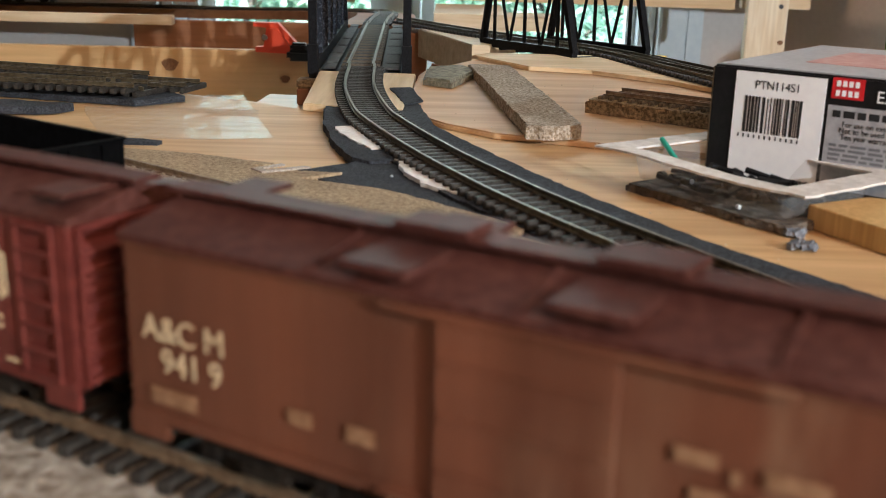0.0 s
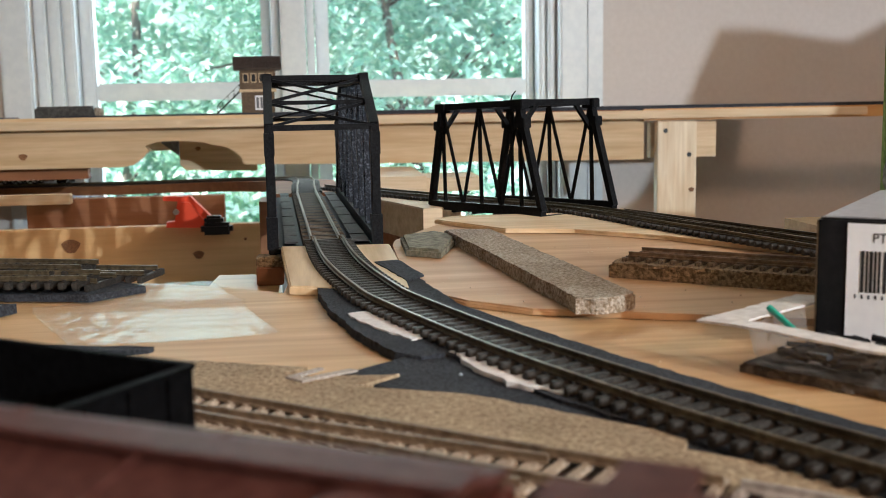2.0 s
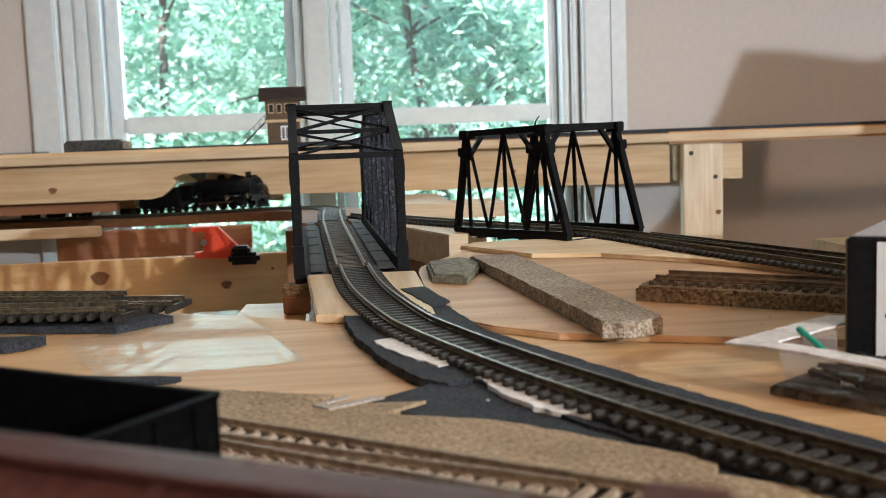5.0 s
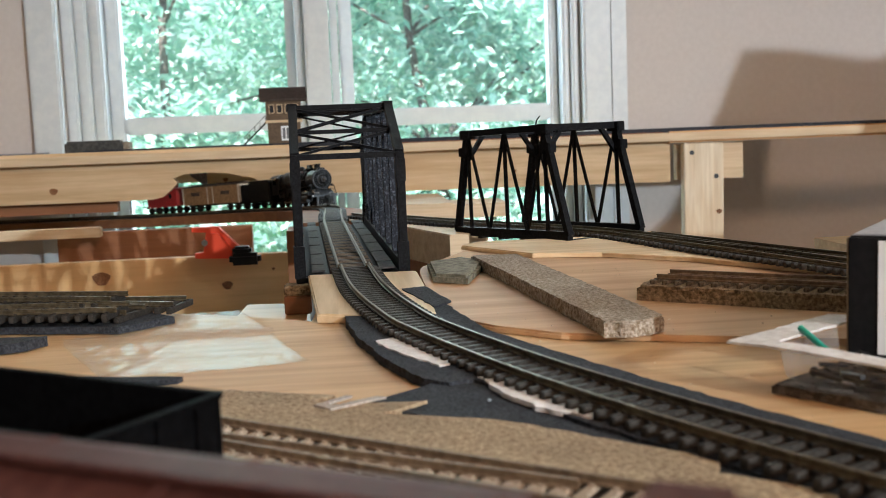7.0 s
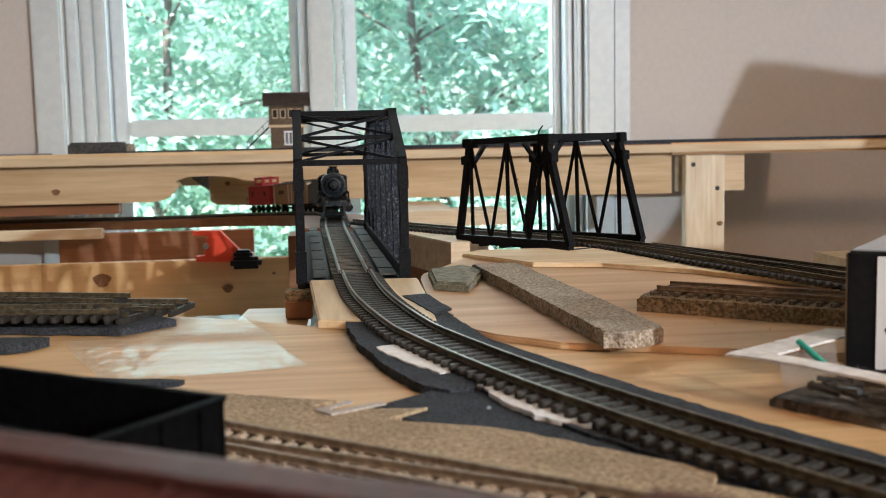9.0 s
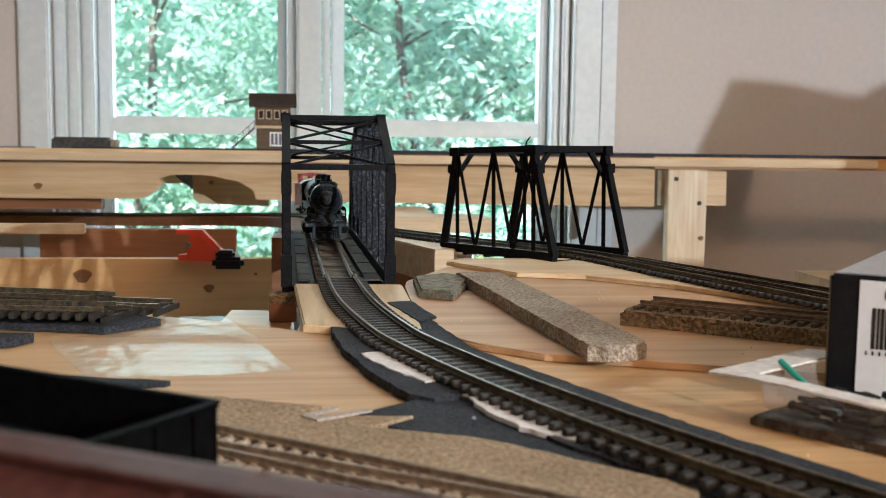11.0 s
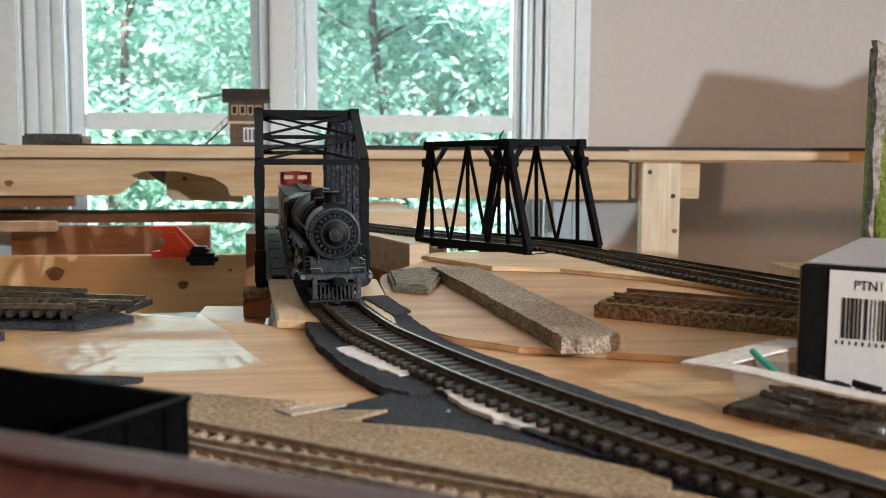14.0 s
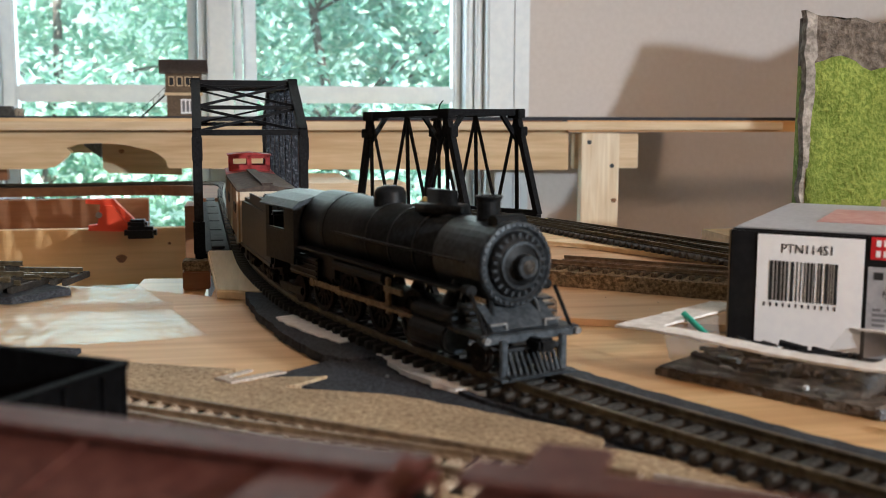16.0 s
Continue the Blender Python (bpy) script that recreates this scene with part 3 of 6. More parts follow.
    slab("dark_strip", ragged([(-0.40, 0.60), (-0.16, 0.512), (-0.125, 0.503), (-0.126, 0.498), (-0.165, 0.502), (-0.40, 0.575)], 0.008, 0.0008, 9), 0.0042, 0.0060, M["foam"], "dark underlay strip on the cork edge", "underlay strip")


# ---- track ----
def place(q, a, z):
    return Matrix.Translation((q.x, q.y, z)) @ Matrix.Rotation(a, 4, "Z")


RAIL_PROF = [(-0.0009, -0.0025), (0.0009, -0.0025), (0.0009, -0.0020), (0.0003, -0.0018), (0.0003, -0.0008), (0.0006, -0.0006), (0.0006, 0.0), (-0.0006, 0.0), (-0.0006, -0.0006), (-0.0003, -0.0008), (-0.0003, -0.0018), (-0.0009, -0.0020)]


def tie_mesh(name, material, length=0.030, width=0.0027, high=0.0032):
    bm = B((0, 0, -high / 2), (width, length, high), None, 0.0003)
    for y in (-0.00875, 0.00875):
        for k in (-1, 1):
            box(bm, (0, y + k * 0.0013, 0.0002), (0.0014, 0.0008, 0.0006))
    me = bpy.data.meshes.new(name)
    bm.to_mesh(me)
    bm.free()
    me.materials.append(material)
    return me


def track(name, label, pts, rail_mat, tie, pitch=0.0062, first=0.0, group="", joined=None, skip=()):
    """Two rails on a row of ties; the path runs along the rail tops."""
    t = thing(name, label, "railway track", group)
    for o in (-0.00875, 0.00875):
        part("rail", sweep(bmesh.new(), pts, [(u + o, w) for u, w in RAIL_PROF]), rail_mat, t)
    s, nxt = 0.0, first
    rest = bmesh.new() if joined else None
    for a, b in zip(pts, pts[1:]):
        d = (b - a).length
        while nxt < s + d:
            q = a.lerp(b, (nxt - s) / d)
            ang = math.atan2(b.y - a.y, b.x - a.x)
            if joined:
                box(rest, (0, 0, -0.001), (0.0027, 0.030, 0.002), place(q, ang, q.z - 0.0025))
            else:
                ob = new("tie", tie)
                ob.parent = t
                ob.matrix_world = place(q, ang, q.z - 0.0025)
            nxt += pitch
        s += d
    if joined:
        tagged(part("tie", rest, joined, t), kind="stuff")
    return t


def grade(y):
    return float(np.interp(y, [1.20, 1.42, 1.58, 1.70, 1.78, 1.875, 1.96], [0.0095, 0.0040, -0.0060, -0.0135, -0.0195, -0.0272, -0.0325]))


def main_path():
    """The way of the train, from the far corner round the curve, over the bridge and out past the camera."""
    c = [(-1.74, 1.96), (-1.5, 1.96), (-1.1, 1.96), (-0.88, 1.96)]
    c += [(-0.676 + 0.6 * math.cos(radians(a)), 1.36 + 0.6 * math.sin(radians(a))) for a in range(90, -1, -10)]
    c += [(-0.0755, 1.25), (-0.0725, 1.13), (-0.067, 1.02), (-0.0615, 0.90), (-0.0588, 0.80), (-0.0523, 0.688), (-0.0390, 0.596), (-0.0276, 0.552), (-0.0057, 0.488), (0.014, 0.4396), (0.037, 0.390), (0.0698, 0.330), (0.11, 0.263), (0.165, 0.175)]
    return smooth_path([(x, y, grade(y)) for x, y in c])


def arc_of(pts):
    s = [0.0]
    for a, b in zip(pts, pts[1:]):
        s.append(s[-1] + (b - a).length)
    return s


MAIN = main_path()
MAIN_S = arc_of(MAIN)


def at_s(s):
    return Vector([float(np.interp(s, MAIN_S, [p[k] for p in MAIN])) for k in range(3)])


def nearest_s(x, y):
    return min(zip(MAIN_S, MAIN), key=lambda q: (q[1].x - x) ** 2 + (q[1].y - y) ** 2)[0]


def tracks():
    tie = tie_mesh("tie", M["tie"])
    brown = tie_mesh("tie", M["tie_brown"])
    grey = tie_mesh("tie", M["tie_grey"])
    tan = tie_mesh("tie", M["siding_tie"])
    near = [p for p in MAIN if p.y < 0.786]
    track("curved_track", "curved model railway track with black ties and brown steel rails", near, M["rail"], tie, 0.0070)
    far = [p for p in MAIN if p.y >= 1.162 or p.x < -0.2]
    track("rear_track", "dark model railway track curving round the back", far, M["rail"], None, 0.0062, 0.0, "", M["tie"])
    bm = sweep(bmesh.new(), far[::4], [(-0.036, -0.018), (0.036, -0.018), (0.036, -0.0047), (-0.036, -0.0047)])
    tagged(link_mesh("rear_roadbed", bm, M["brown_board"]), "dark brown plywood roadbed carrying the rear track", "roadbed board")
    # siding with a turnout, behind the boxcars
    d, n = flat_dir(-38), flat_dir(-128)

    def line(off0, off1, s0, s1, z=0.0080):
        return [d * s + n * (-(off0 + (off1 - off0) * (s - s0) / (s1 - s0))) * 1.0 + Vector((0, 0, z)) for s in np.linspace(s0, s1, 60)]
    track("siding_track", "weathered brown siding track on the cork", line(0.271, 0.271, -0.52, -0.19), M["rail_rust"], tan)
    track("siding_track", "grey painted siding track on the cork", line(0.271, 0.268, -0.186, 0.10), M["rail_pale"], grey)
    track("siding_track", "weathered brown track that leaves the siding at a turnout", line(0.246, 0.2665, -0.52, -0.23, 0.0078), M["rail_rust"], tan, 0.0062, 0.0028)
    # Dark slabs added on the cork for the shade between siding ties.
    for o0, o1, s0, s1 in ((0.271, 0.271, -0.52, -0.19), (0.246, 0.2665, -0.52, -0.23), (0.271, 0.268, -0.188, 0.10)):
        a0, a1 = d * s0 - n * o0, d * s1 - n * o1
        slab("tie_shade_bed", [tuple((a0 + n * 0.0145)[:2]), tuple((a1 + n * 0.0145)[:2]), tuple((a1 - n * 0.0145)[:2]), tuple((a0 - n * 0.0145)[:2])], 0.0030, 0.0040 + 0.0002 * (o0 > 0.25), M["bed_dark"], "dark brown bed added for the shade between the siding ties", "track bed", 0.0, "siding beds")
    # track under the gondola and under the boxcars
    g = flat_dir(-34.5)
    c = Vector((-0.0975, 0.3235, 0.0085))
    track("gondola_track", "weathered track under the black gondola", [c + g * s for s in np.linspace(-0.35, 0.3, 60)], M["rail_rust"], brown)
    d, n = flat_dir(-30), flat_dir(-120)
    track("front_track", "weathered brown track under the two boxcars", [d * s - n * 0.166 + Vector((0, 0, 0.0080)) for s in np.linspace(-0.40, 0.16, 60)], M["rail_rust"], tie)
    # second line over the far bridge
    q = smooth_path([(0.262, 0.50, 0.0125), (0.232, 0.575, 0.0125), (0.203, 0.664, 0.0125), (0.168, 0.776, 0.0125), (0.131, 0.905, 0.0115), (0.069, 1.012, 0.0105), (0.006, 1.115, 0.0098), (-0.048, 1.215, 0.0096)])
    track("branch_track", "dark brown model railway track leading over the far bridge", q, M["rail"], tie)
    q2 = smooth_path([(0.285, 0.53, 0.0123), (0.250, 0.61, 0.0123), (0.212, 0.70, 0.0123), (0.178, 0.79, 0.0121), (0.150, 0.868, 0.0117)])
    track("branch_track", "dark brown track that joins the bridge line at a turnout", q2, M["rail"], tie, 0.0062, 0.0028)
    # spare piece of track on its cork, lying behind the carton
    t = track("loose_track", "short spare track piece on a cork strip", [Vector((0.0955, 0.6400, 0.0152)) + flat_dir(-39) * s for s in np.linspace(0.0, 0.19, 40)], M["rail_rust"], brown)
    dd, nn = flat_dir(-39), flat_dir(51)
    o = Vector((0.0955, 0.6400, 0))
    part("cork_strip", prism(bmesh.new(), ragged([tuple((o + dd * s + nn * w)[:2]) for s, w in ((-0.006, -0.020), (0.20, -0.020), (0.20, 0.020), (-0.006, 0.020))], 0.004, 0.0005, 7), 0.0033, 0.0108, None, 0.0015), M["cork_dark"], t)
    # boards under the branch
    slab("branch_board", [(-0.03, 1.145), (0.012, 1.17), (0.066, 1.075), (0.038, 0.985), (0.022, 0.985)], -0.024, 0.0046, M["pine"], "sawn pine block carrying the branch track", "wood block", 0.001)
    slab("branch_cleat", [(-0.015, 1.09), (0.09, 1.13), (0.12, 1.00), (0.03, 0.975)], -0.045, -0.0245, M["brown_board"], "brown board under the sawn block", "wood block")
    slab("far_pier", [(-0.12, 1.158), (-0.022, 1.158), (-0.022, 1.21), (-0.12, 1.21)], -0.07, -0.0015, M["brown_board"], "brown board under the bridge's far end", "wood block")


# ---- bridges ----
def near_bridge():
    t = thing("truss_bridge", "black model railway truss bridge with cross-braced portal", "bridge", "", pose(-0.0600, 0.785, 0.0, 0, 0, 92.2))
    # local: x along the bridge, y to the left, z up
    hw, length, kz, tz = 0.0325, 0.372, 0.0768, 0.1088
    n = 7
    px = [length * k / n for k in range(n + 1)]
    for side in (1, -1):
        y = side * hw
        inner = M["bridge_dust_sheen"]
        bm = bmesh.new()
        beam(bm, (0, y, 0.0065), (length, y, 0.0065), 0.006, 0.008)
        part("bottom_chord", bm, M["bridge"], t)
        for e, sg in ((0, 1), (length, -1)):
            bm = bmesh.new()
            box(bm, (e, y, kz / 2), (0.0068, 0.0056, kz + 0.003), None, 0, 0.0006)
            box(bm, (e - sg * 0.0006, y, kz - 0.010), (0.0072, 0.0064, 0.014))
            box(bm, (e, y, 0.012), (0.0088, 0.0070, 0.020))
            part("end_post", bm, M["bridge"], t)
            bm = beam(bmesh.new(), (e, y, kz), (e + sg * px[1] * 1.35, y, tz), 0.0056, 0.0062)
            part("inclined_post", bm, M["bridge"], t)
        bm = beam(bmesh.new(), (px[1] * 1.35 - 0.003, y, tz), (length - px[1] * 1.35 + 0.003, y, tz), 0.0066, 0.006)
        part("top_chord", bm, M["bridge"], t)
        for k in range(1, n):
            x = px[k]
            zt = (kz + (tz - kz) / 1.35 if k in (1, n - 1) else tz) - 0.0040
            bm = bmesh.new()
            for o in (-0.0030, 0.0030):
                box(bm, (x + o, y, (0.010 + zt) / 2), (0.0016, 0.0050, zt - 0.010))
            z = 0.012
            while z < zt - 0.006:
                beam(bm, (x - 0.003, y, z), (x + 0.003, y, z + 0.006), 0.0034, 0.0008)
                beam(bm, (x + 0.003, y, z), (x - 0.003, y, z + 0.006), 0.0030, 0.0008)
                z += 0.006
            part("web_post", bm, inner, t, "lattice post, dust and a blue sheen put into its colour")
            a = (px[k], y, 0.010)
            b = (px[k + 1], y, tz - 0.003) if k < n // 2 + 1 else None
            if b:
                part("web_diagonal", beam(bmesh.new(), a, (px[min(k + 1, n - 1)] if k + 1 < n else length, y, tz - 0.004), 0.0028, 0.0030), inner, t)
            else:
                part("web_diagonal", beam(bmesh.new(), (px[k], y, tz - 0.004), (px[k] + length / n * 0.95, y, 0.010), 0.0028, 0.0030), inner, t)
    # portal bracing at both ends and sway frames on top
    for e, sg in ((0, 1), (length, -1)):
        A = lambda f: (e + sg * px[1] * 1.35 * f, kz + (tz - kz) * f)
        for f, h in ((0.0, 0.0036), (0.48, 0.0026), (1.0, 0.0036)):
            x, z = A(f)
            part("portal_strut", beam(bmesh.new(), (x, -hw, z), (x, hw, z), 0.004, h), M["bridge"], t)
        for f0, f1 in ((0.02, 0.47), (0.50, 0.98)):
            (x0, z0), (x1, z1) = A(f0), A(f1)
            part("portal_brace", beam(bmesh.new(), (x0, -hw, z0), (x1, hw, z1), 0.0015, 0.0017), M["bridge"], t)
            part("portal_brace", beam(bmesh.new(), (x0, hw, z0), (x1, -hw, z1), 0.0015, 0.0017), M["bridge"], t)
    for k in range(2, n - 1):
        part("sway_strut", beam(bmesh.new(), (px[k], -hw, tz), (px[k], hw, tz), 0.0035, 0.0045), M["bridge"], t)
        if k < n - 2:
            part("top_brace", beam(bmesh.new(), (px[k], -hw, tz), (px[k + 1], hw, tz), 0.002, 0.002), M["bridge"], t)
            part("top_brace", beam(bmesh.new(), (px[k], hw, tz + 0.001), (px[k + 1], -hw, tz + 0.001), 0.002, 0.002), M["bridge"], t)
    # deck
    for k in range(n + 1):
        part("floor_beam", beam(bmesh.new(), (px[k], -hw, 0.0005), (px[k], hw, 0.0005), 0.004, 0.003), M["bridge"], t)
    for y, w in ((0.0212, 0.0080), (-0.0222, 0.0100)):
        for k in range(12):
            x0 = length * k / 12
            part("walk_plate", B((x0 + length / 24, y, 0.0055 + 0.0004 * (k % 2)), (length / 12 - 0.0008, w, 0.001)), M["deck"], t, "dull grey deck plate")
    for k in range(52):
        part("bridge_tie", B((0.003 + 0.0071 * k, 0.0, 0.0058), (0.0034, 0.027, 0.0022)), M["tie_brown"] if k % 3 else M["tie"], t)
    # Added black sheet, in place of the shade in the deck gaps.
    part("gap_shade_sheet", B((length / 2, 0, 0.0023), (length - 0.006, 0.0585, 0.0007)), M["bridge"], t)
    part("deck_plate", B((length / 2, 0, 0.0036), (length, 0.028, 0.0018)), M["bed_dark"], t, "dark deck under the ties")
    for y in (-0.00875, 0.00875):
        part("bridge_rail", sweep(bmesh.new(), [Vector((s, -y, 0.0095)) for s in np.linspace(-0.002, length + 0.004, 10)], RAIL_PROF), M["rail"], t)
    # pads of stone and brick under the near feet
    for name, z0, z1, m, lab in (("wood_pad", -0.019, -0.0075, M["brown_board"], "small brown wood pad under the bridge foot"), ("stone_pad", -0.0074, -0.0013, M["cork_dark"], "dark rough cork pad under the bridge foot")):
        tagged(link_mesh(name, B((-0.0945, 0.780, (z0 + z1) / 2), (0.0165, 0.016, z1 - z0), None, 0.0008), m), lab, "pad")
    slab("pier_board", [(-0.135, 0.74), (-0.089, 0.735), (-0.089, 0.82), (-0.13, 0.825)], -0.034, -0.0195, M["orange_pine"], "orange pine board under the bridge foot", "pier board")


def far_bridge():
    a = 117.5
    t = thing("truss_bridge", "black model railway bridge with sloping end posts and tall open sides", "bridge", "", pose(0.1318, 0.8975, 0.0065, 0, 1.6, a))
    hw, length, tz, run, lean = 0.0355, 0.148, 0.0835, 0.0255, 0.0215
    for side in (1, -1):
        y = side * hw
        part("bottom_chord", beam(bmesh.new(), (0, y, 0.003), (length, y, 0.003), 0.005, 0.007), M["bridge"], t)
        part("top_chord", beam(bmesh.new(), (run - 0.004, y, tz), (length - lean + 0.004, y, tz), 0.005, 0.005), M["bridge"], t)
        part("end_post", beam(bmesh.new(), (0.001, y, 0.003), (run, y, tz), 0.0050, 0.0048), M["bridge"], t)
        part("end_post", beam(bmesh.new(), (length - 0.001, y, 0.003), (length - lean, y, tz), 0.0050, 0.0048), M["bridge"], t)
        top = [run + (length - run - lean) * k / 2 for k in range(3)]
        for k in range(3):
            part("web_post", beam(bmesh.new(), (top[k], y, 0.004), (top[k], y, tz), 0.0022, 0.0024), M["bridge"], t)
        mids = [(top[k] + top[k + 1]) / 2 for k in range(2)]
        for k in range(2):
            part("web_diagonal", beam(bmesh.new(), (top[k], y, tz), (mids[k], y, 0.004), 0.0019, 0.0021), M["bridge"], t)
            part("web_diagonal", beam(bmesh.new(), (top[k + 1], y, tz), (mids[k], y, 0.004), 0.0019, 0.0021), M["bridge"], t)
        for e, sg in ((run, 1), (length - lean, -1)):
            part("gusset", B((e - sg * 0.004, y, tz - 0.0150), (0.0115, 0.0072, 0.0075), None, 0.0006), M["bridge"], t)
            part("gusset", B((e, y, tz - 0.001), (0.014, 0.0074, 0.0075), None, 0.0006), M["bridge"], t)
    for e, sg in ((run, 1), (length - lean, -1)):
        part("portal_strut", beam(bmesh.new(), (e, -hw, tz), (e, hw, tz), 0.006, 0.005), M["bridge"], t)
        for y in (1, -1):
            part("knee_brace", beam(bmesh.new(), (e, y * hw, tz - 0.021), (e, y * (hw - 0.016), tz - 0.001), 0.003, 0.0034), M["bridge"], t)
    for k in (1,):
        x = run + (length - run - lean) * k / 2
        part("sway_strut", beam(bmesh.new(), (x, -hw, tz), (x, hw, tz), 0.003, 0.0035), M["bridge"], t)
    part("hook", rod(rod(bmesh.new(), (run + 0.01, hw, tz + 0.002), (run + 0.008, hw, tz + 0.006), 0.0006, 6), (run + 0.008, hw, tz + 0.006), (run + 0.004, hw, tz + 0.009), 0.0005, 6), M["bridge"], t)
    for k in range(6):
        x = 0.003 + (length - 0.006) * k / 5
        part("floor_beam", beam(bmesh.new(), (x, -hw, -0.001), (x, hw, -0.001), 0.004, 0.003), M["bridge"], t)
    for y in (-0.00875, 0.00875):
        part("bridge_rail", beam(bmesh.new(), (0.001, y, 0.0022), (length - 0.001, y, 0.0022), 0.0012, 0.0022), M["rail"], t)
    part("deck_plate", B((length / 2, 0, -0.0022), (length, 0.034, 0.0014)), M["bridge"], t)


# ---- rolling stock ----
def wheelset(parent, x, r=0.0052, name="wheelset"):
    bm = rod(bmesh.new(), (x, -0.0105, r), (x, 0.0105, r), 0.0012, 8)
    for y in (-1, 1):
        rod(bm, (x, y * 0.0076, r), (x, y * 0.0094, r), r, 18)
        rod(bm, (x, y * 0.0070, r), (x, y * 0.0076, r), r + 0.0006, 18)
    return part(name, bm, M["wheel"], parent)


def truck(parent, x, wb=0.0115):
    bm = bmesh.new()
    for y in (-1, 1):
        box(bm, (x, y * 0.0125, 0.0062), (wb * 2 + 0.003, 0.0014, 0.0022), None, 0, 0.0003)
        box(bm, (x, y * 0.0128, 0.0045), (wb * 0.8, 0.0016, 0.0020))
        for k in (-1, 1):
            box(bm, (x + k * wb, y * 0.0128, 0.0055), (0.0034, 0.0020, 0.0034), None, 0, 0.0004)
            rod(bm, (x + k * 0.0022, y * 0.0126, 0.0040), (x + k * 0.0022, y * 0.0126, 0.0075), 0.0009, 7)
    box(bm, (x, 0, 0.0062), (0.004, 0.025, 0.0020))
    t = part("truck", bm, M["wheel"], parent)
    for k in (-1, 1):
        wheelset(t, x + k * wb * 0.92)


def coupler(parent, x, sg):
    bm = box(bmesh.new(), (x + sg * 0.002, 0, 0.0095), (0.005, 0.0022, 0.0022), None, 0, 0.0004)
    box(bm, (x + sg * 0.0042, 0.0006, 0.0095), (0.0026, 0.0042, 0.0030), None, 0, 0.0006)
    part("coupler", bm, M["wheel"], parent)


def boxcar(label, m, body_m, roof_m, length=0.140, hatches=False, ladders=True):
    t = thing("boxcar", label, "boxcar", "boxcars on the front track", m)
    hw, zb, ze, zr = 0.0160, 0.0100, 0.0408, 0.0445
    h = length / 2
    bm = bmesh.new()
    box(bm, (0, 0, (zb + ze) / 2), (length, 2 * hw, ze - zb), None, 0, 0.0003)
    # side sill and rivet seams
    for y in (-1, 1):
        part("side_sill", B((0, y * hw, zb + 0.0006), (length - 0.001, 0.0010, 0.0020)), body_m, t)
        part("eave_strip", B((0, y * hw, ze - 0.0008), (length, 0.0010, 0.0012)), body_m, t)
        for k in range(-6, 7):
            if abs(k) > 1 and ladders:
                part("side_seam", B((k * length / 13.2, y * hw, (zb + ze) / 2), (0.0005, 0.0004, ze - zb - 0.004)), body_m, t)
        for k in (-1, 1):
            part("corner_gusset", B((k * (h - 0.004), y * hw * 0.99, zb - 0.0015), (0.008, 0.0012, 0.004)), body_m, t)
    part("body", bm, body_m, t)
    for e in (-1, 1):
        bm = bmesh.new()
        for k in range(8):
            z = zb + 0.003 + k * 0.0037
            rod(bm, (e * h, -hw + 0.0012, z), (e * h, hw - 0.0012, z), 0.0011, 8)
        part("end_rib", bm, body_m, t, "corrugated end panel")
        bm = bmesh.new()
        for y in (-1, 1):
            for ex in (e * h + e * 0.0006,):
                for w in (0.0, 0.0095):
                    box(bm, (ex + e * 0.0010, y * (hw - 0.0010 - w), (zb + ze) / 2), (0.0007, 0.0007, ze - zb - 0.002))
                for k in range(7):
                    box(bm, (ex + e * 0.0011, y * (hw - 0.0058), zb + 0.002 + k * 0.0046), (0.0008, 0.0098, 0.0008))
            for w in (0.003, 0.012):
                box(bm, (e * (h - w), y * (hw + 0.0011), (zb + ze) / 2), (0.0007, 0.0007, ze - zb - 0.002))
            for k in range(7):
                box(bm, (e * (h - 0.0075), y * (hw + 0.0012), zb + 0.002 + k * 0.0045), (0.0092, 0.0008, 0.0008))
        if ladders:
            part("ladder", bm, body_m, t)
        else:
            bm.free()
    # roof with a low ridge
    bm = bmesh.new()
    prof = [(-hw - 0.0007, ze - 0.0008), (-hw - 0.0007, ze + 0.0004), (0, zr), (hw + 0.0007, ze + 0.0004), (hw + 0.0007, ze - 0.0008)]
    sweep(bm, [Vector((x, 0, 0)) for x in (-h - 0.0008, 0, h + 0.0008)], prof)
    for k in (-3, 0, 3):
        x = k * length / 12.6
        for s in (-1, 1):
            part("roof_seam", beam(bmesh.new(), (x, s * hw, ze + 0.0006), (x, 0, zr + 0.0002), 0.0012, 0.0006), roof_m, t)
    part("roof", bm, roof_m, t, "dull roof with raised seams")
    part("running_board", B((0, 0, zr + 0.0010), (length + 0.006, 0.0068, 0.0009), None, 0.0002), roof_m, t)
    for e in (-1, 1):
        part("roof_platform", B((e * (h - 0.006), -e * (hw * 0.55), ze + 0.0036), (0.0085, 0.0120, 0.0008)), roof_m, t)
        part("brake_wheel" if e > 0 else "end_grab", rod(bmesh.new(), (e * (h + 0.0022), 0.006, ze - 0.004), (e * (h + 0.0030), 0.006, ze - 0.004), 0.0036, 16), M["wheel"], t)
    if hatches:
        for x in (-0.022, 0.010):
            for s in (-1, 1):
                bm = box(bmesh.new(), (x, s * 0.0095, ze + 0.0026), (0.0120, 0.0140, 0.0014), None, 0, 0.0004)
                part("roof_hatch", bm, roof_m, t, "boxy rust-brown roof hatch")
            part("hatch_cover", B((x + 0.002, 0, zr + 0.0022), (0.013, 0.0085, 0.0012), None, 0.0004), roof_m, t)
    for y in (-1, 1):
        bm = box(bmesh.new(), (0.002, y * (hw + 0.0008), (zb + ze) / 2 - 0.0006), (0.026, 0.0012, ze - zb - 0.003), None, 0, 0.0002)
        door = part("sliding_door", bm, body_m, t)
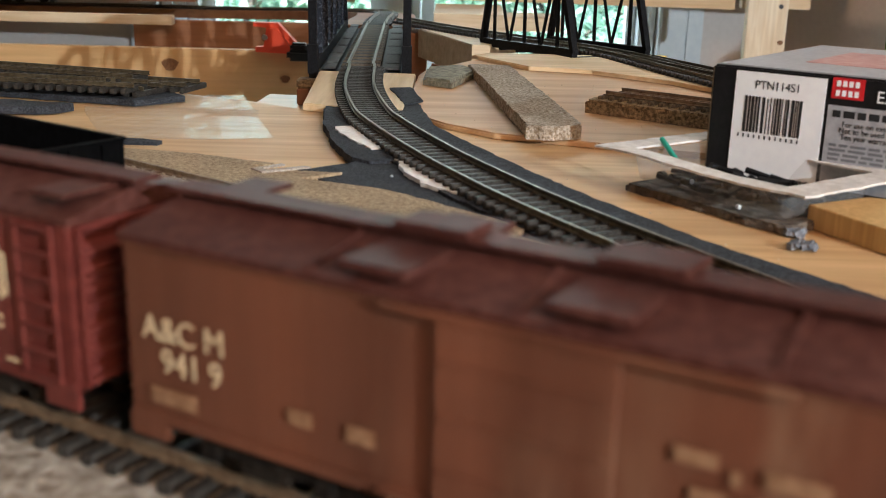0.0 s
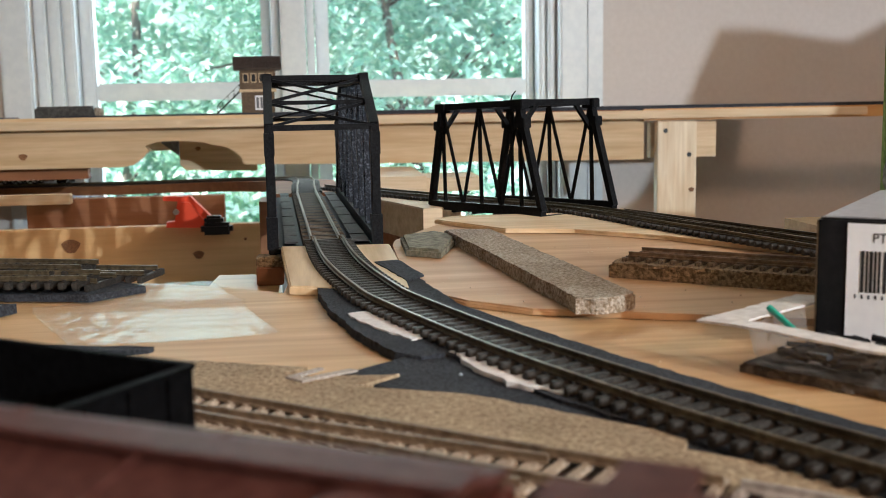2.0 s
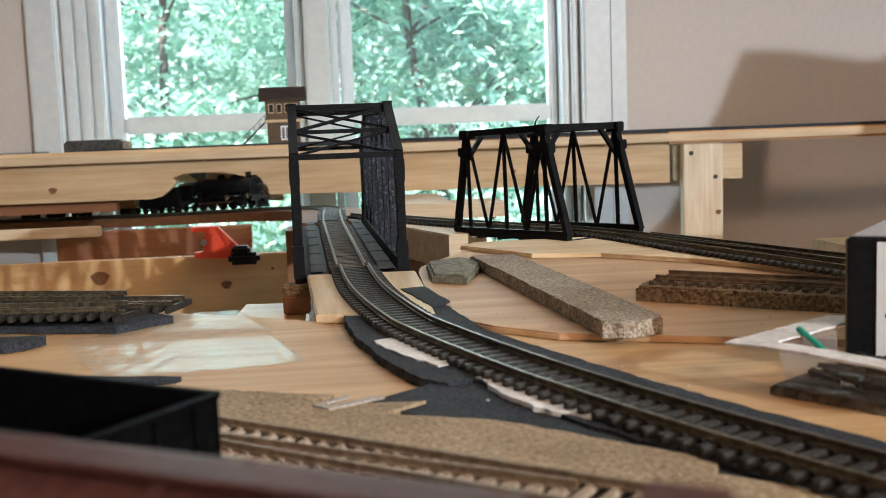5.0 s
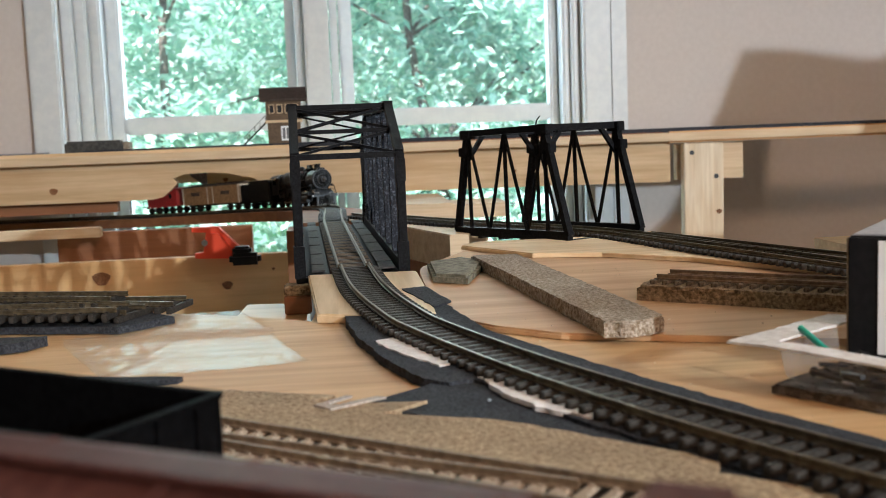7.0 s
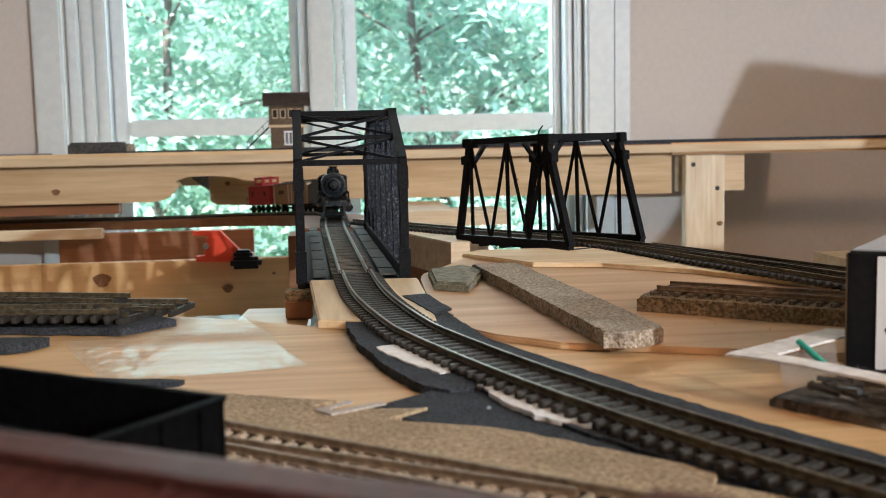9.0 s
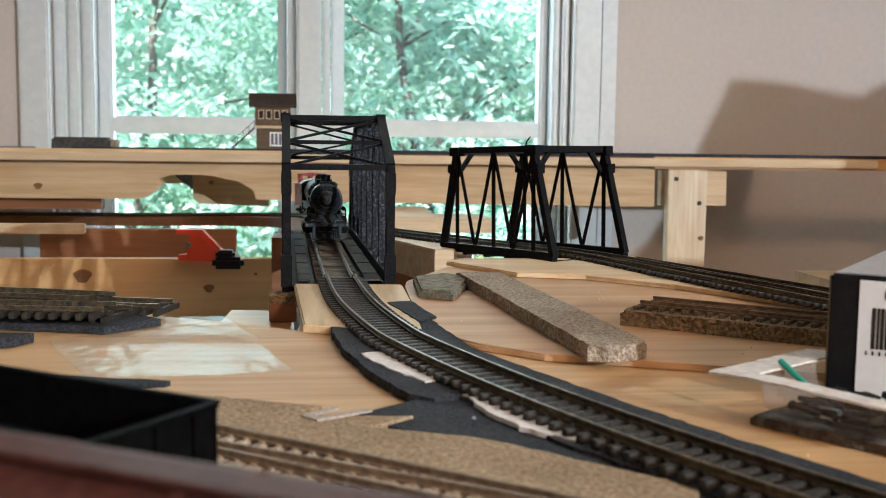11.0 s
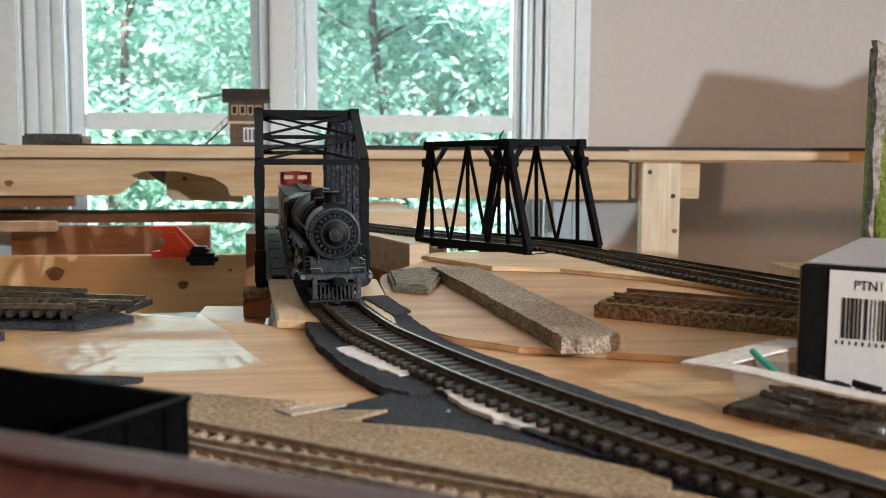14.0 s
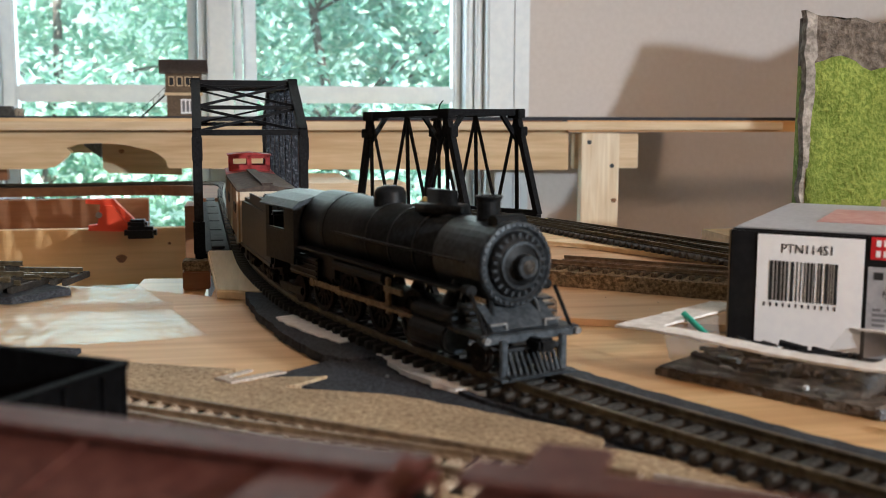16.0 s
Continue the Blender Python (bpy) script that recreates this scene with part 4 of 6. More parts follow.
        for k in range(-1, 3):
            part("door_rib", B((0.002, y * (hw + 0.0014), zb + 0.007 + k * 0.008), (0.024, 0.0006, 0.0008)), body_m, door)
        part("door_rail", B((0.008, y * (hw + 0.0006), ze - 0.0016), (0.056, 0.0020, 0.0008)), body_m, t)
        part("door_rail", B((0.008, y * (hw + 0.0006), zb + 0.0010), (0.056, 0.0020, 0.0008)), body_m, t)
    part("underframe", box(box(bmesh.new(), (0, 0, 0.0088), (length - 0.004, 0.010, 0.003)), (0.012, 0.006, 0.0068), (0.022, 0.006, 0.005), None, 0, 0.0008), M["wheel"], t)
    for e in (-1, 1):
        truck(t, e * (h - 0.026))
        coupler(t, e * h, e)
    return t


def bars(name, parent, material, rects, face_y):
    """Small raised marks on the near side, one part a line of writing."""
    for x, z, w, hgt in rects:
        part(name, B((x, face_y, z), (w, 0.0002, hgt)), material, parent)


def front_cars():
    d, n = flat_dir(-30), flat_dir(-120)
    rot = Matrix.Rotation(radians(-30), 4, "Z")
    c = d * (-0.1440 + 0.070) - n * 0.166 + Vector((0, 0, 0.0080))
    t = boxcar("faded brown wooden-sided boxcar with pale lettering", Matrix.Translation(c) @ rot, M["car_brown"], M["roof_brown"], 0.140, True, False)
    fy = -0.0161 - 0.0004
    up = Matrix.Translation((-0.0575, fy, 0.0262)) @ Matrix.Rotation(radians(90), 4, "X")
    lettering("lettering", "A&C M", 0.0060, up, M["cream"], t, 0.0001, 0.95)
    lettering("lettering", "941 9", 0.0060, Matrix.Translation((-0.0560, fy, 0.0208)) @ Matrix.Rotation(radians(90), 4, "X"), M["cream"], t, 0.0001, 0.95)
    bars("lettering_bar", t, M["cream_dim"], [(-0.0600, 0.0148, 0.0100, 0.0028), (-0.0345, 0.0180, 0.0045, 0.0024), (-0.0235, 0.0180, 0.0050, 0.0026), (0.0250, 0.0285, 0.0055, 0.0020), (0.0300, 0.0270, 0.0012, 0.0020), (0.0370, 0.0280, 0.0075, 0.0022), (0.0270, 0.0235, 0.0045, 0.0022), (0.0330, 0.0240, 0.0012, 0.0024), (0.0405, 0.0230, 0.0060, 0.0024)], fy)
    c = d * (-0.1570 - 0.070) - n * 0.166 + Vector((0, 0, 0.0080))
    t = boxcar("glossy red steel boxcar with cream lettering", Matrix.Translation(c) @ rot, M["car_red"], M["roof_brown"], 0.140)
    # the name on the side, as plain shapes: tall strokes of even height
    rnd = random.Random(4)
    x = 0.0215
    for k, (w, tall, dz) in enumerate(((0.0042, 0.0082, 0.0006), (0.0028, 0.0052, 0), (0.0030, 0.0066, -0.0012), (0.0028, 0.0052, 0), (0.0024, 0.0052, 0), (0.0046, 0.0086, 0.0008), (0.0028, 0.0080, 0.0012), (0.0012, 0.0056, 0), (0.0028, 0.0052, 0), (0.0026, 0.0084, 0.0014))):
        hgt = tall * 1.15
        w = w * 0.94
        x += w / 2
        bm = bmesh.new()
        box(bm, (x - w * 0.32, fy, 0.0275 + dz), (w * 0.30, 0.0002, hgt))
        if w > 0.002:
            box(bm, (x + w * 0.25, fy, 0.0275 + dz), (w * 0.26, 0.0002, hgt * 0.8))
            box(bm, (x, fy, 0.0275 + dz + hgt * 0.36), (w * 0.5, 0.00021, 0.0010))
            box(bm, (x, fy, 0.0275 + dz - hgt * 0.36), (w * 0.5, 0.00021, 0.0010))
        part("lettering_shape", bm, M["cream"], t)
        x += w / 2 + 0.0006
    bars("lettering_bar", t, M["cream"], [(0.038, 0.0206, 0.028, 0.0009), (0.042, 0.0188, 0.020, 0.0007), (0.040, 0.0150, 0.0045, 0.0030), (0.047, 0.0150, 0.0052, 0.0034), (0.054, 0.0128, 0.0036, 0.0007), (0.028, 0.0360, 0.014, 0.0009), (0.020, 0.0342, 0.008, 0.0009), (-0.025, 0.0365, 0.014, 0.0009), (-0.030, 0.030, 0.018, 0.0010)], fy)


def gondola():
    a = -34.5
    c = Vector((-0.0895, 0.3400, 0)) - flat_dir(a) * 0.0825 + flat_dir(a - 90) * 0.0185
    t = thing("gondola_car", "empty black open-topped gondola car", "gondola car", "", Matrix.Translation((c.x, c.y, 0.0085)) @ Matrix.Rotation(radians(a), 4, "Z"))
    hl, hw, z0, z1 = 0.080, 0.0185, 0.0085, 0.0294
    part("car_floor", B((0, 0, z0 + 0.001), (2 * hl - 0.002, 2 * hw - 0.002, 0.002)), M["gondola"], t)
    for y in (-1, 1):
        bm = B((0, y * (hw - 0.0006), (z0 + z1) / 2), (2 * hl, 0.0012, z1 - z0))
        box(bm, (0, y * hw, z1 - 0.0006), (2 * hl, 0.0022, 0.0012), None, 0, 0.0002)
        for k in range(-7, 8):
            part("side_stake", B((k * hl / 7.3, y * (hw + 0.0004), (z0 + z1) / 2), (0.0014, 0.0012, z1 - z0 - 0.001)), M["gondola"], t)
        part("side", bm, M["gondola"], t)
    for e in (-1, 1):
        bm = B((e * (hl - 0.0006), 0, (z0 + z1) / 2), (0.0012, 2 * hw - 0.003, z1 - z0))
        box(bm, (e * hl, 0, z1 - 0.0006), (0.0022, 2 * hw - 0.001, 0.0012), None, 0, 0.0002)
        for k in (-1, 0, 1):
            part("end_stake", B((e * (hl + 0.0004), k * 0.011, (z0 + z1) / 2), (0.0012, 0.0014, z1 - z0 - 0.001)), M["gondola"], t)
        part("end", bm, M["gondola"], t)
        truck(t, e * (hl - 0.027))
        coupler(t, e * hl, e)


# ---- the train that moves ----
def spoked(r, parent, x, y):
    """A driving wheel, centred on its own axle."""
    bm = bmesh.new()
    seg = 26
    for ro, ri, w in ((r, r * 0.80, 0.0022), (r * 0.30, 0.0002, 0.0026)):
        ring = []
        for rr, yy in ((ro, -w / 2), (ro, w / 2), (ri, w / 2), (ri, -w / 2)):
            ring.append([bm.verts.new((rr * math.cos(6.28318 * k / seg), yy, rr * math.sin(6.28318 * k / seg))) for k in range(seg)])
        for i in range(4):
            a, b = ring[i], ring[(i + 1) % 4]
            for k in range(seg):
                bm.faces.new((a[k], a[(k + 1) % seg], b[(k + 1) % seg], b[k]))
    for k in range(12):
        a = 6.28318 * k / 12
        beam(bm, (r * 0.28 * math.cos(a), 0, r * 0.28 * math.sin(a)), (r * 0.82 * math.cos(a), 0, r * 0.82 * math.sin(a)), 0.0012, 0.0011, (0, 1, 0))
    box(bm, (r * 0.55, 0, 0), (r * 0.34, 0.0016, r * 0.9))
    bmesh.ops.recalc_face_normals(bm, faces=bm.faces[:])
    ob = part("driving_wheel", bm, M["wheel"], parent)
    ob.location = (x, y, r)
    return ob


DRIVER_R = 0.0100
STRETCH = 1.27
DRIVERS = (0.0225, 0.0025, -0.0175, -0.0375)


def locomotive():
    t = thing("steam_locomotive", "weathered black model steam locomotive with grey smokebox front", "locomotive")
    zc, r = 0.0330, 0.0124
    up = Matrix.Translation((0, 0, zc))
    part("boiler", lathe(bmesh.new(), [(-0.046, r * 1.10), (-0.030, r * 1.10), (-0.012, r * 1.02), (0.036, r * 0.97)], up, 36), M["loco"], t, "", True)
    for x in (-0.030, -0.016, -0.002, 0.012, 0.026):
        part("boiler_band", lathe(bmesh.new(), [(x - 0.0004, r * (1.115 if x < -0.02 else 1.03)), (x + 0.0004, r * (1.115 if x < -0.02 else 1.03))], up, 36), M["loco"], t)
    part("smokebox", lathe(bmesh.new(), [(0.0362, r * 0.985), (0.0575, r * 0.985), (0.0580, r * 0.96)], up, 36), M["loco_grey"], t, "dull grey smokebox", False)
    part("smokebox_ring", lathe(bmesh.new(), [(0.0574, r * 0.985), (0.0576, r * 1.035), (0.0592, r * 1.035), (0.0598, r * 1.0), (0.0600, r * 0.90), (0.0594, r * 0.84)], up, 40), M["loco_grey"], t, "blue-grey riveted front ring")
    bm = bmesh.new()
    for k in range(36):
        a = 6.28318 * k / 36
        rod(bm, (0.0596, r * 0.945 * math.cos(a), zc + r * 0.945 * math.sin(a)), (0.0603, r * 0.945 * math.cos(a), zc + r * 0.945 * math.sin(a)), 0.00042, 6)
    part("rivet_ring", bm, M["beam_blue"], t)
    part("smokebox_door", lathe(bmesh.new(), [(0.0588, r * 0.83), (0.0604, r * 0.76), (0.0616, r * 0.55), (0.0622, r * 0.30), (0.0624, 0.0006)], up, 36), M["loco"], t, "", True)
    bm = bmesh.new()
    for k in range(22):
        a = 6.28318 * k / 22
        box(bm, (0.0606, 0, r * 0.70), (0.0010, 0.0009, 0.0015), Matrix.Translation((0, 0, zc)) @ Matrix.Rotation(a, 4, "X"))
    part("bolt_ring", bm, M["loco_grey"], t)
    part("door_rim", lathe(bmesh.new(), [(0.0610, r * 0.58), (0.0620, r * 0.57), (0.0621, r * 0.50), (0.0615, r * 0.48)], up, 30), M["loco_grey"], t)
    part("headlamp", lathe(bmesh.new(), [(0.0615, 0.0034), (0.0650, 0.0036), (0.0654, 0.0032), (0.0654, 0.0020)], up, 24), M["loco_grey"], t, "pale grey lamp rim")
    part("lamp_lens", lathe(bmesh.new(), [(0.0650, 0.0021), (0.0656, 0.0012), (0.0658, 0.0002)], up, 20), M["headlamp"], t)
    for a in (0.4, 2.7, -0.9):
        part("door_hinge", beam(bmesh.new(), (0.0618, 0.003 * math.cos(a), zc + 0.003 * math.sin(a)), (0.0606, 0.0085 * math.cos(a), zc + 0.0085 * math.sin(a)), 0.0010, 0.0010), M["loco_grey"], t)
    m = Matrix.Rotation(radians(-90), 4, "Y")
    part("chimney", lathe(bmesh.new(), [(0.0405, 0.0050), (0.0430, 0.0038), (0.0505, 0.0037), (0.0518, 0.0044), (0.0522, 0.0044), (0.0522, 0.0030), (0.0500, 0.0028)], Matrix.Translation((0.047, 0, 0)) @ m, 22), M["loco"], t)
    part("feedwater_heater", rod(bmesh.new(), (0.0555, -0.0052, 0.0452), (0.0555, 0.0052, 0.0452), 0.0022, 14), M["loco"], t)
    part("sand_dome", box(bmesh.new(), (0.024, 0, 0.0462), (0.021, 0.0125, 0.0120), None, 0, 0.0046), M["loco"], t, "", True)
    part("steam_dome", lathe(bmesh.new(), [(0.040, 0.0070), (0.0445, 0.0060), (0.0488, 0.0059), (0.0506, 0.0048), (0.0514, 0.0022), (0.0515, 0.0002)], Matrix.Translation((-0.006, 0, 0)) @ m, 24), M["loco"], t, "", True)
    part("whistle", rod(bmesh.new(), (-0.0165, 0.002, 0.042), (-0.0165, 0.002, 0.0495), 0.0010, 8), M["brass"], t)
    part("turret", box(bmesh.new(), (-0.036, 0, 0.0440), (0.006, 0.007, 0.0030), None, 0, 0.0008), M["loco"], t)
    part("bell", lathe(bmesh.new(), [(0.0440, 0.0022), (0.0470, 0.0018), (0.0490, 0.0006)], Matrix.Translation((0.0145, 0, 0)) @ m, 12), M["brass"], t)
    # firebox and cab
    part("firebox", box(bmesh.new(), (-0.036, 0, 0.0215), (0.024, 0.0215, 0.017), None, 0, 0.002), M["loco"], t)
    for y in (-1, 1):
        part("cab_side", box(box(box(bmesh.new(), (-0.0600, y * 0.0155, 0.0245), (0.024, 0.0010, 0.0130)), (-0.0705, y * 0.0155, 0.0365), (0.003, 0.0010, 0.011)), (-0.0520, y * 0.0155, 0.0365), (0.008, 0.0010, 0.011)), M["loco"], t)
        part("window_frame", box(box(bmesh.new(), (-0.0625, y * 0.0157, 0.0315), (0.0135, 0.0008, 0.0008)), (-0.0625, y * 0.0157, 0.0412), (0.0135, 0.0008, 0.0010)), M["loco"], t)
        bm = box(bmesh.new(), (0.004, y * 0.0135, 0.0258), (0.098, 0.0050, 0.0009), None, 0, 0.0002)
        part("running_board", bm, M["loco"], t)
        bm = bmesh.new()
        rod(bm, (-0.046, y * 0.0131, 0.0335), (0.052, y * 0.0124, 0.0335), 0.00045, 6)
        for k in range(7):
            rod(bm, (-0.044 + k * 0.0157, y * 0.0112, 0.0335), (-0.044 + k * 0.0157, y * 0.0131, 0.0335), 0.0004, 6)
        part("handrail", bm, M["loco"], t)
        part("air_tank", rod(bmesh.new(), (-0.020, y * 0.0128, 0.0225), (0.012, y * 0.0128, 0.0225), 0.0026, 14), M["loco"], t)
        part("ash_pan", box(bmesh.new(), (-0.047, y * 0.0115, 0.0175), (0.022, 0.0016, 0.0090)), M["loco"], t)
        for k in range(4):
            part("ash_slat", box(bmesh.new(), (-0.047, y * 0.0126, 0.0145 + 0.0022 * k), (0.021, 0.0006, 0.0007)), M["loco_grey"], t)
        bm = rod(bmesh.new(), (0.0330, y * 0.0142, 0.0098), (0.0500, y * 0.0142, 0.0098), 0.0050, 20)
        rod(bm, (0.0320, y * 0.0140, 0.0165), (0.0510, y * 0.0140, 0.0165), 0.0030, 16)
        box(bm, (0.0415, y * 0.0125, 0.0140), (0.015, 0.0060, 0.0100), None, 0, 0.0010)
        part("cylinder", bm, M["loco"], t)
        bm = rod(bmesh.new(), (0.0501, y * 0.0142, 0.0098), (0.0512, y * 0.0142, 0.0098), 0.0044, 18)
        rod(bm, (0.0511, y * 0.0140, 0.0165), (0.0520, y * 0.0140, 0.0165), 0.0026, 16)
        part("cylinder_cover", bm, M["loco_grey"], t)
        part("crosshead_guide", box(bmesh.new(), (0.0245, y * 0.0150, 0.0128), (0.020, 0.0014, 0.0010)), M["rod"], t)
        part("valve_hanger", box(box(bmesh.new(), (0.0150, y * 0.0142, 0.0170), (0.0024, 0.0012, 0.0130), None, 0, 0.0003), (0.0185, y * 0.0147, 0.0195), (0.010, 0.0010, 0.0020)), M["rod"], t, "brown valve gear hanger")
        part("steam_pipe", rod(bmesh.new(), (0.0430, y * 0.0120, 0.0180), (0.0450, y * 0.0085, 0.0270), 0.0022, 12), M["loco"], t)
        part("deck_brace", rod(bmesh.new(), (0.0610, y * 0.0085, 0.0150), (0.0575, y * 0.0075, 0.0245), 0.0008, 8), M["loco_grey"], t)
        part("side_lamp", rod(bmesh.new(), (0.0540, y * 0.0135, 0.0265), (0.0570, y * 0.0135, 0.0265), 0.0018, 12), M["loco"], t)
        bm = box(bmesh.new(), (0.0672, y * 0.0104, 0.0072), (0.0016, 0.0022, 0.0116), None, 0, 0.0003)
        box(bm, (0.0676, y * 0.0108, 0.0014), (0.0044, 0.0044, 0.0008))
        part("pilot_step", bm, M["beam_blue"], t)
        part("beam_bolt", rod(bmesh.new(), (0.0664, y * 0.0160, 0.0134), (0.0676, y * 0.0160, 0.0134), 0.0011, 10), M["loco_bright"], t)
        part("grab_iron", rod(rod(bmesh.new(), (0.0640, y * 0.0068, 0.0150), (0.0640, y * 0.0068, 0.0172), 0.0004, 6), (0.0640, y * 0.0068, 0.0172), (0.0640, y * 0.0125, 0.0172), 0.0004, 6), M["loco_bright"], t)
        part("stay_rod", rod(bmesh.new(), (0.0655, y * 0.0150, 0.0142), (0.0585, y * 0.0150, 0.0262), 0.0006, 6), M["loco"], t)
        bm = bmesh.new()
        for k in range(4):
            box(bm, (0.0590 - 0.0010 * k, y * 0.0128, 0.0160 + 0.0020 * k), (0.0030, 0.0048, 0.0006))
        part("front_ladder", bm, M["loco_grey"], t)
    part("cab_front", box(box(bmesh.new(), (-0.0485, 0.0122, 0.0325), (0.0010, 0.0060, 0.020)), (-0.0485, -0.0122, 0.0325), (0.0010, 0.0060, 0.020)), M["loco"], t)
    bm = bmesh.new()
    prof = [(-0.0172, 0.0415), (-0.0140, 0.0442), (-0.0070, 0.0462), (0, 0.0468), (0.0070, 0.0462), (0.0140, 0.0442), (0.0172, 0.0415), (0.0166, 0.0408), (0.0070, 0.0450), (0, 0.0456), (-0.0070, 0.0450), (-0.0166, 0.0408)]
    part("cab_roof", sweep(bm, [Vector((-0.0755, 0, 0)), Vector((-0.0465, 0, 0))], prof), M["loco_grey"], t, "dull grey curved cab roof")
    part("cab_floor", B((-0.060, 0, 0.0185), (0.026, 0.030, 0.0012)), M["loco"], t)
    part("frame", box(bmesh.new(), (0.0, 0, 0.0115), (0.118, 0.0095, 0.0080)), M["wheel"], t)
    # front deck and pilot
    part("pilot_deck", box(bmesh.new(), (0.0585, 0, 0.0142), (0.0160, 0.0345, 0.0014), None, 0, 0.0003), M["loco_grey"], t)
    part("buffer_beam", box(bmesh.new(), (0.0655, 0, 0.0132), (0.0022, 0.0345, 0.0028), None, 0, 0.0004), M["beam_blue"], t, "blue-grey buffer beam")
    part("front_apron", beam(bmesh.new(), (0.0640, 0, 0.0150), (0.0565, 0, 0.0215), 0.0235, 0.0010), M["beam_blue"], t, "sloping blue-grey front plate")
    bm = bmesh.new()
    for k in range(-5, 6):
        y = k * 0.0019
        part("pilot_slat", beam(bmesh.new(), (0.0655, y, 0.0100), (0.0700 - abs(k) * 0.00035, y, 0.0022), 0.0009, 0.0009, (0, 1, 0)), M["loco_grey"], t)
    beam(bm, (0.0692, -0.0105, 0.0020), (0.0692, 0.0105, 0.0020), 0.0030, 0.0009)
    beam(bm, (0.0662, -0.0105, 0.0098), (0.0662, 0.0105, 0.0098), 0.0020, 0.0010)
    part("cowcatcher", bm, M["loco_grey"], t, "slatted grey pilot")
    part("front_coupler", box(box(bmesh.new(), (0.0685, 0, 0.0115), (0.006, 0.0034, 0.0034), None, 0, 0.0006), (0.0710, 0.0008, 0.0115), (0.0030, 0.0056, 0.0040), None, 0, 0.0008), M["loco"], t)
    wheelset(t, 0.0545, 0.0048, "pilot_wheels")
    wheelset(t, -0.0560, 0.0058, "trailing_wheels")
    for y in (-1, 1):
        part("trailing_frame", box(bmesh.new(), (-0.056, y * 0.0128, 0.0065), (0.018, 0.0014, 0.0035), None, 0, 0.0005), M["loco"], t)
    wheels = [(spoked(DRIVER_R, t, x, y * 0.0088), x, y * 0.0088) for x in DRIVERS for y in (-1, 1)]
    rods = []
    for y in (-1, 1):
        bm = bmesh.new()
        beam(bm, (DRIVERS[-1], 0, 0), (DRIVERS[0], 0, 0), 0.0010, 0.0022)
        for x in DRIVERS:
            rod(bm, (x, -0.0008, 0), (x, 0.0008, 0), 0.0018, 12)
        rods.append((part("side_rod", bm, M["rod"], t, "brown steel side rod"), y * 0.0116))
        bm = beam(bmesh.new(), (DRIVERS[2], 0, 0), (0.0290, 0, 0.0012), 0.0010, 0.0018)
        rods.append((part("main_rod", bm, M["rod"], t, "brown steel main rod"), y * 0.0132))
    # a long boiler: stretch the body along the engine, and only shift what is round from above
    for ob in t.children:
        if ob in [w[0] for w in wheels]:
            continue
        xs = [v.co.x for v in ob.data.vertices]
        mid = (min(xs) + max(xs)) / 2
        whole = ob.name.split(".")[0] not in ("chimney", "steam_dome", "whistle", "bell", "pilot_wheels", "trailing_wheels", "headlamp", "lamp_lens")
        kind = ob.name.split(".")[0]
        top = kind in ("boiler", "boiler_band", "smokebox", "smokebox_ring", "rivet_ring", "smokebox_door", "bolt_ring", "door_rim", "headlamp", "lamp_lens", "door_hinge", "chimney", "feedwater_heater", "sand_dome", "steam_dome", "whistle", "turret", "bell", "handrail")
        for v in ob.data.vertices:
            v.co.x = v.co.x * STRETCH if whole else v.co.x + mid * (STRETCH - 1)
            v.co.y *= 1.06
            if top:
                v.co.z = zc + 0.0012 + (v.co.z - zc) * 1.06
    return t, [(w, x * STRETCH, y) for w, x, y in wheels], [(b, y * 1.06) for b, y in rods]


def tender():
    t = thing("tender", "black coal tender coupled behind the locomotive", "tender")
    part("tank", box(bmesh.new(), (0, 0, 0.0235), (0.084, 0.0305, 0.0255), None, 0, 0.0016), M["loco"], t)
    bm = bmesh.new()
    rnd = random.Random(3)
    for k in range(150):
        x, y = rnd.uniform(-0.012, 0.036), rnd.uniform(-0.012, 0.012)
        s = rnd.uniform(0.0018, 0.0034)
        box(bm, (x, y, 0.0362 + 0.003 * (1 - (y / 0.013) ** 2)), (s, s, s), Matrix.Translation((x, y, 0.036)) @ Euler((rnd.random() * 3, rnd.random() * 3, 0)).to_matrix().to_4x4() @ Matrix.Translation((-x, -y, -0.036)))
    tagged(part("coal", bm, M["loco"], t), kind="stuff")
    for y in (-1, 1):
        part("coal_board", B((0.012, y * 0.0146, 0.0378), (0.056, 0.0010, 0.0050)), M["loco"], t)
        part("side_rib", box(bmesh.new(), (0, y * 0.0154, 0.0120), (0.084, 0.0010, 0.0016)), M["loco"], t)
    part("water_hatch", B((-0.030, 0, 0.0372), (0.010, 0.010, 0.0024), None, 0.0006), M["loco"], t)
    part("underframe", B((0, 0, 0.0095), (0.082, 0.020, 0.0030)), M["wheel"], t)
    for e in (-1, 1):
        truck(t, e * 0.0255, 0.0105)
    coupler(t, -0.042, -1)
    coupler(t, 0.042, 1)
    return t


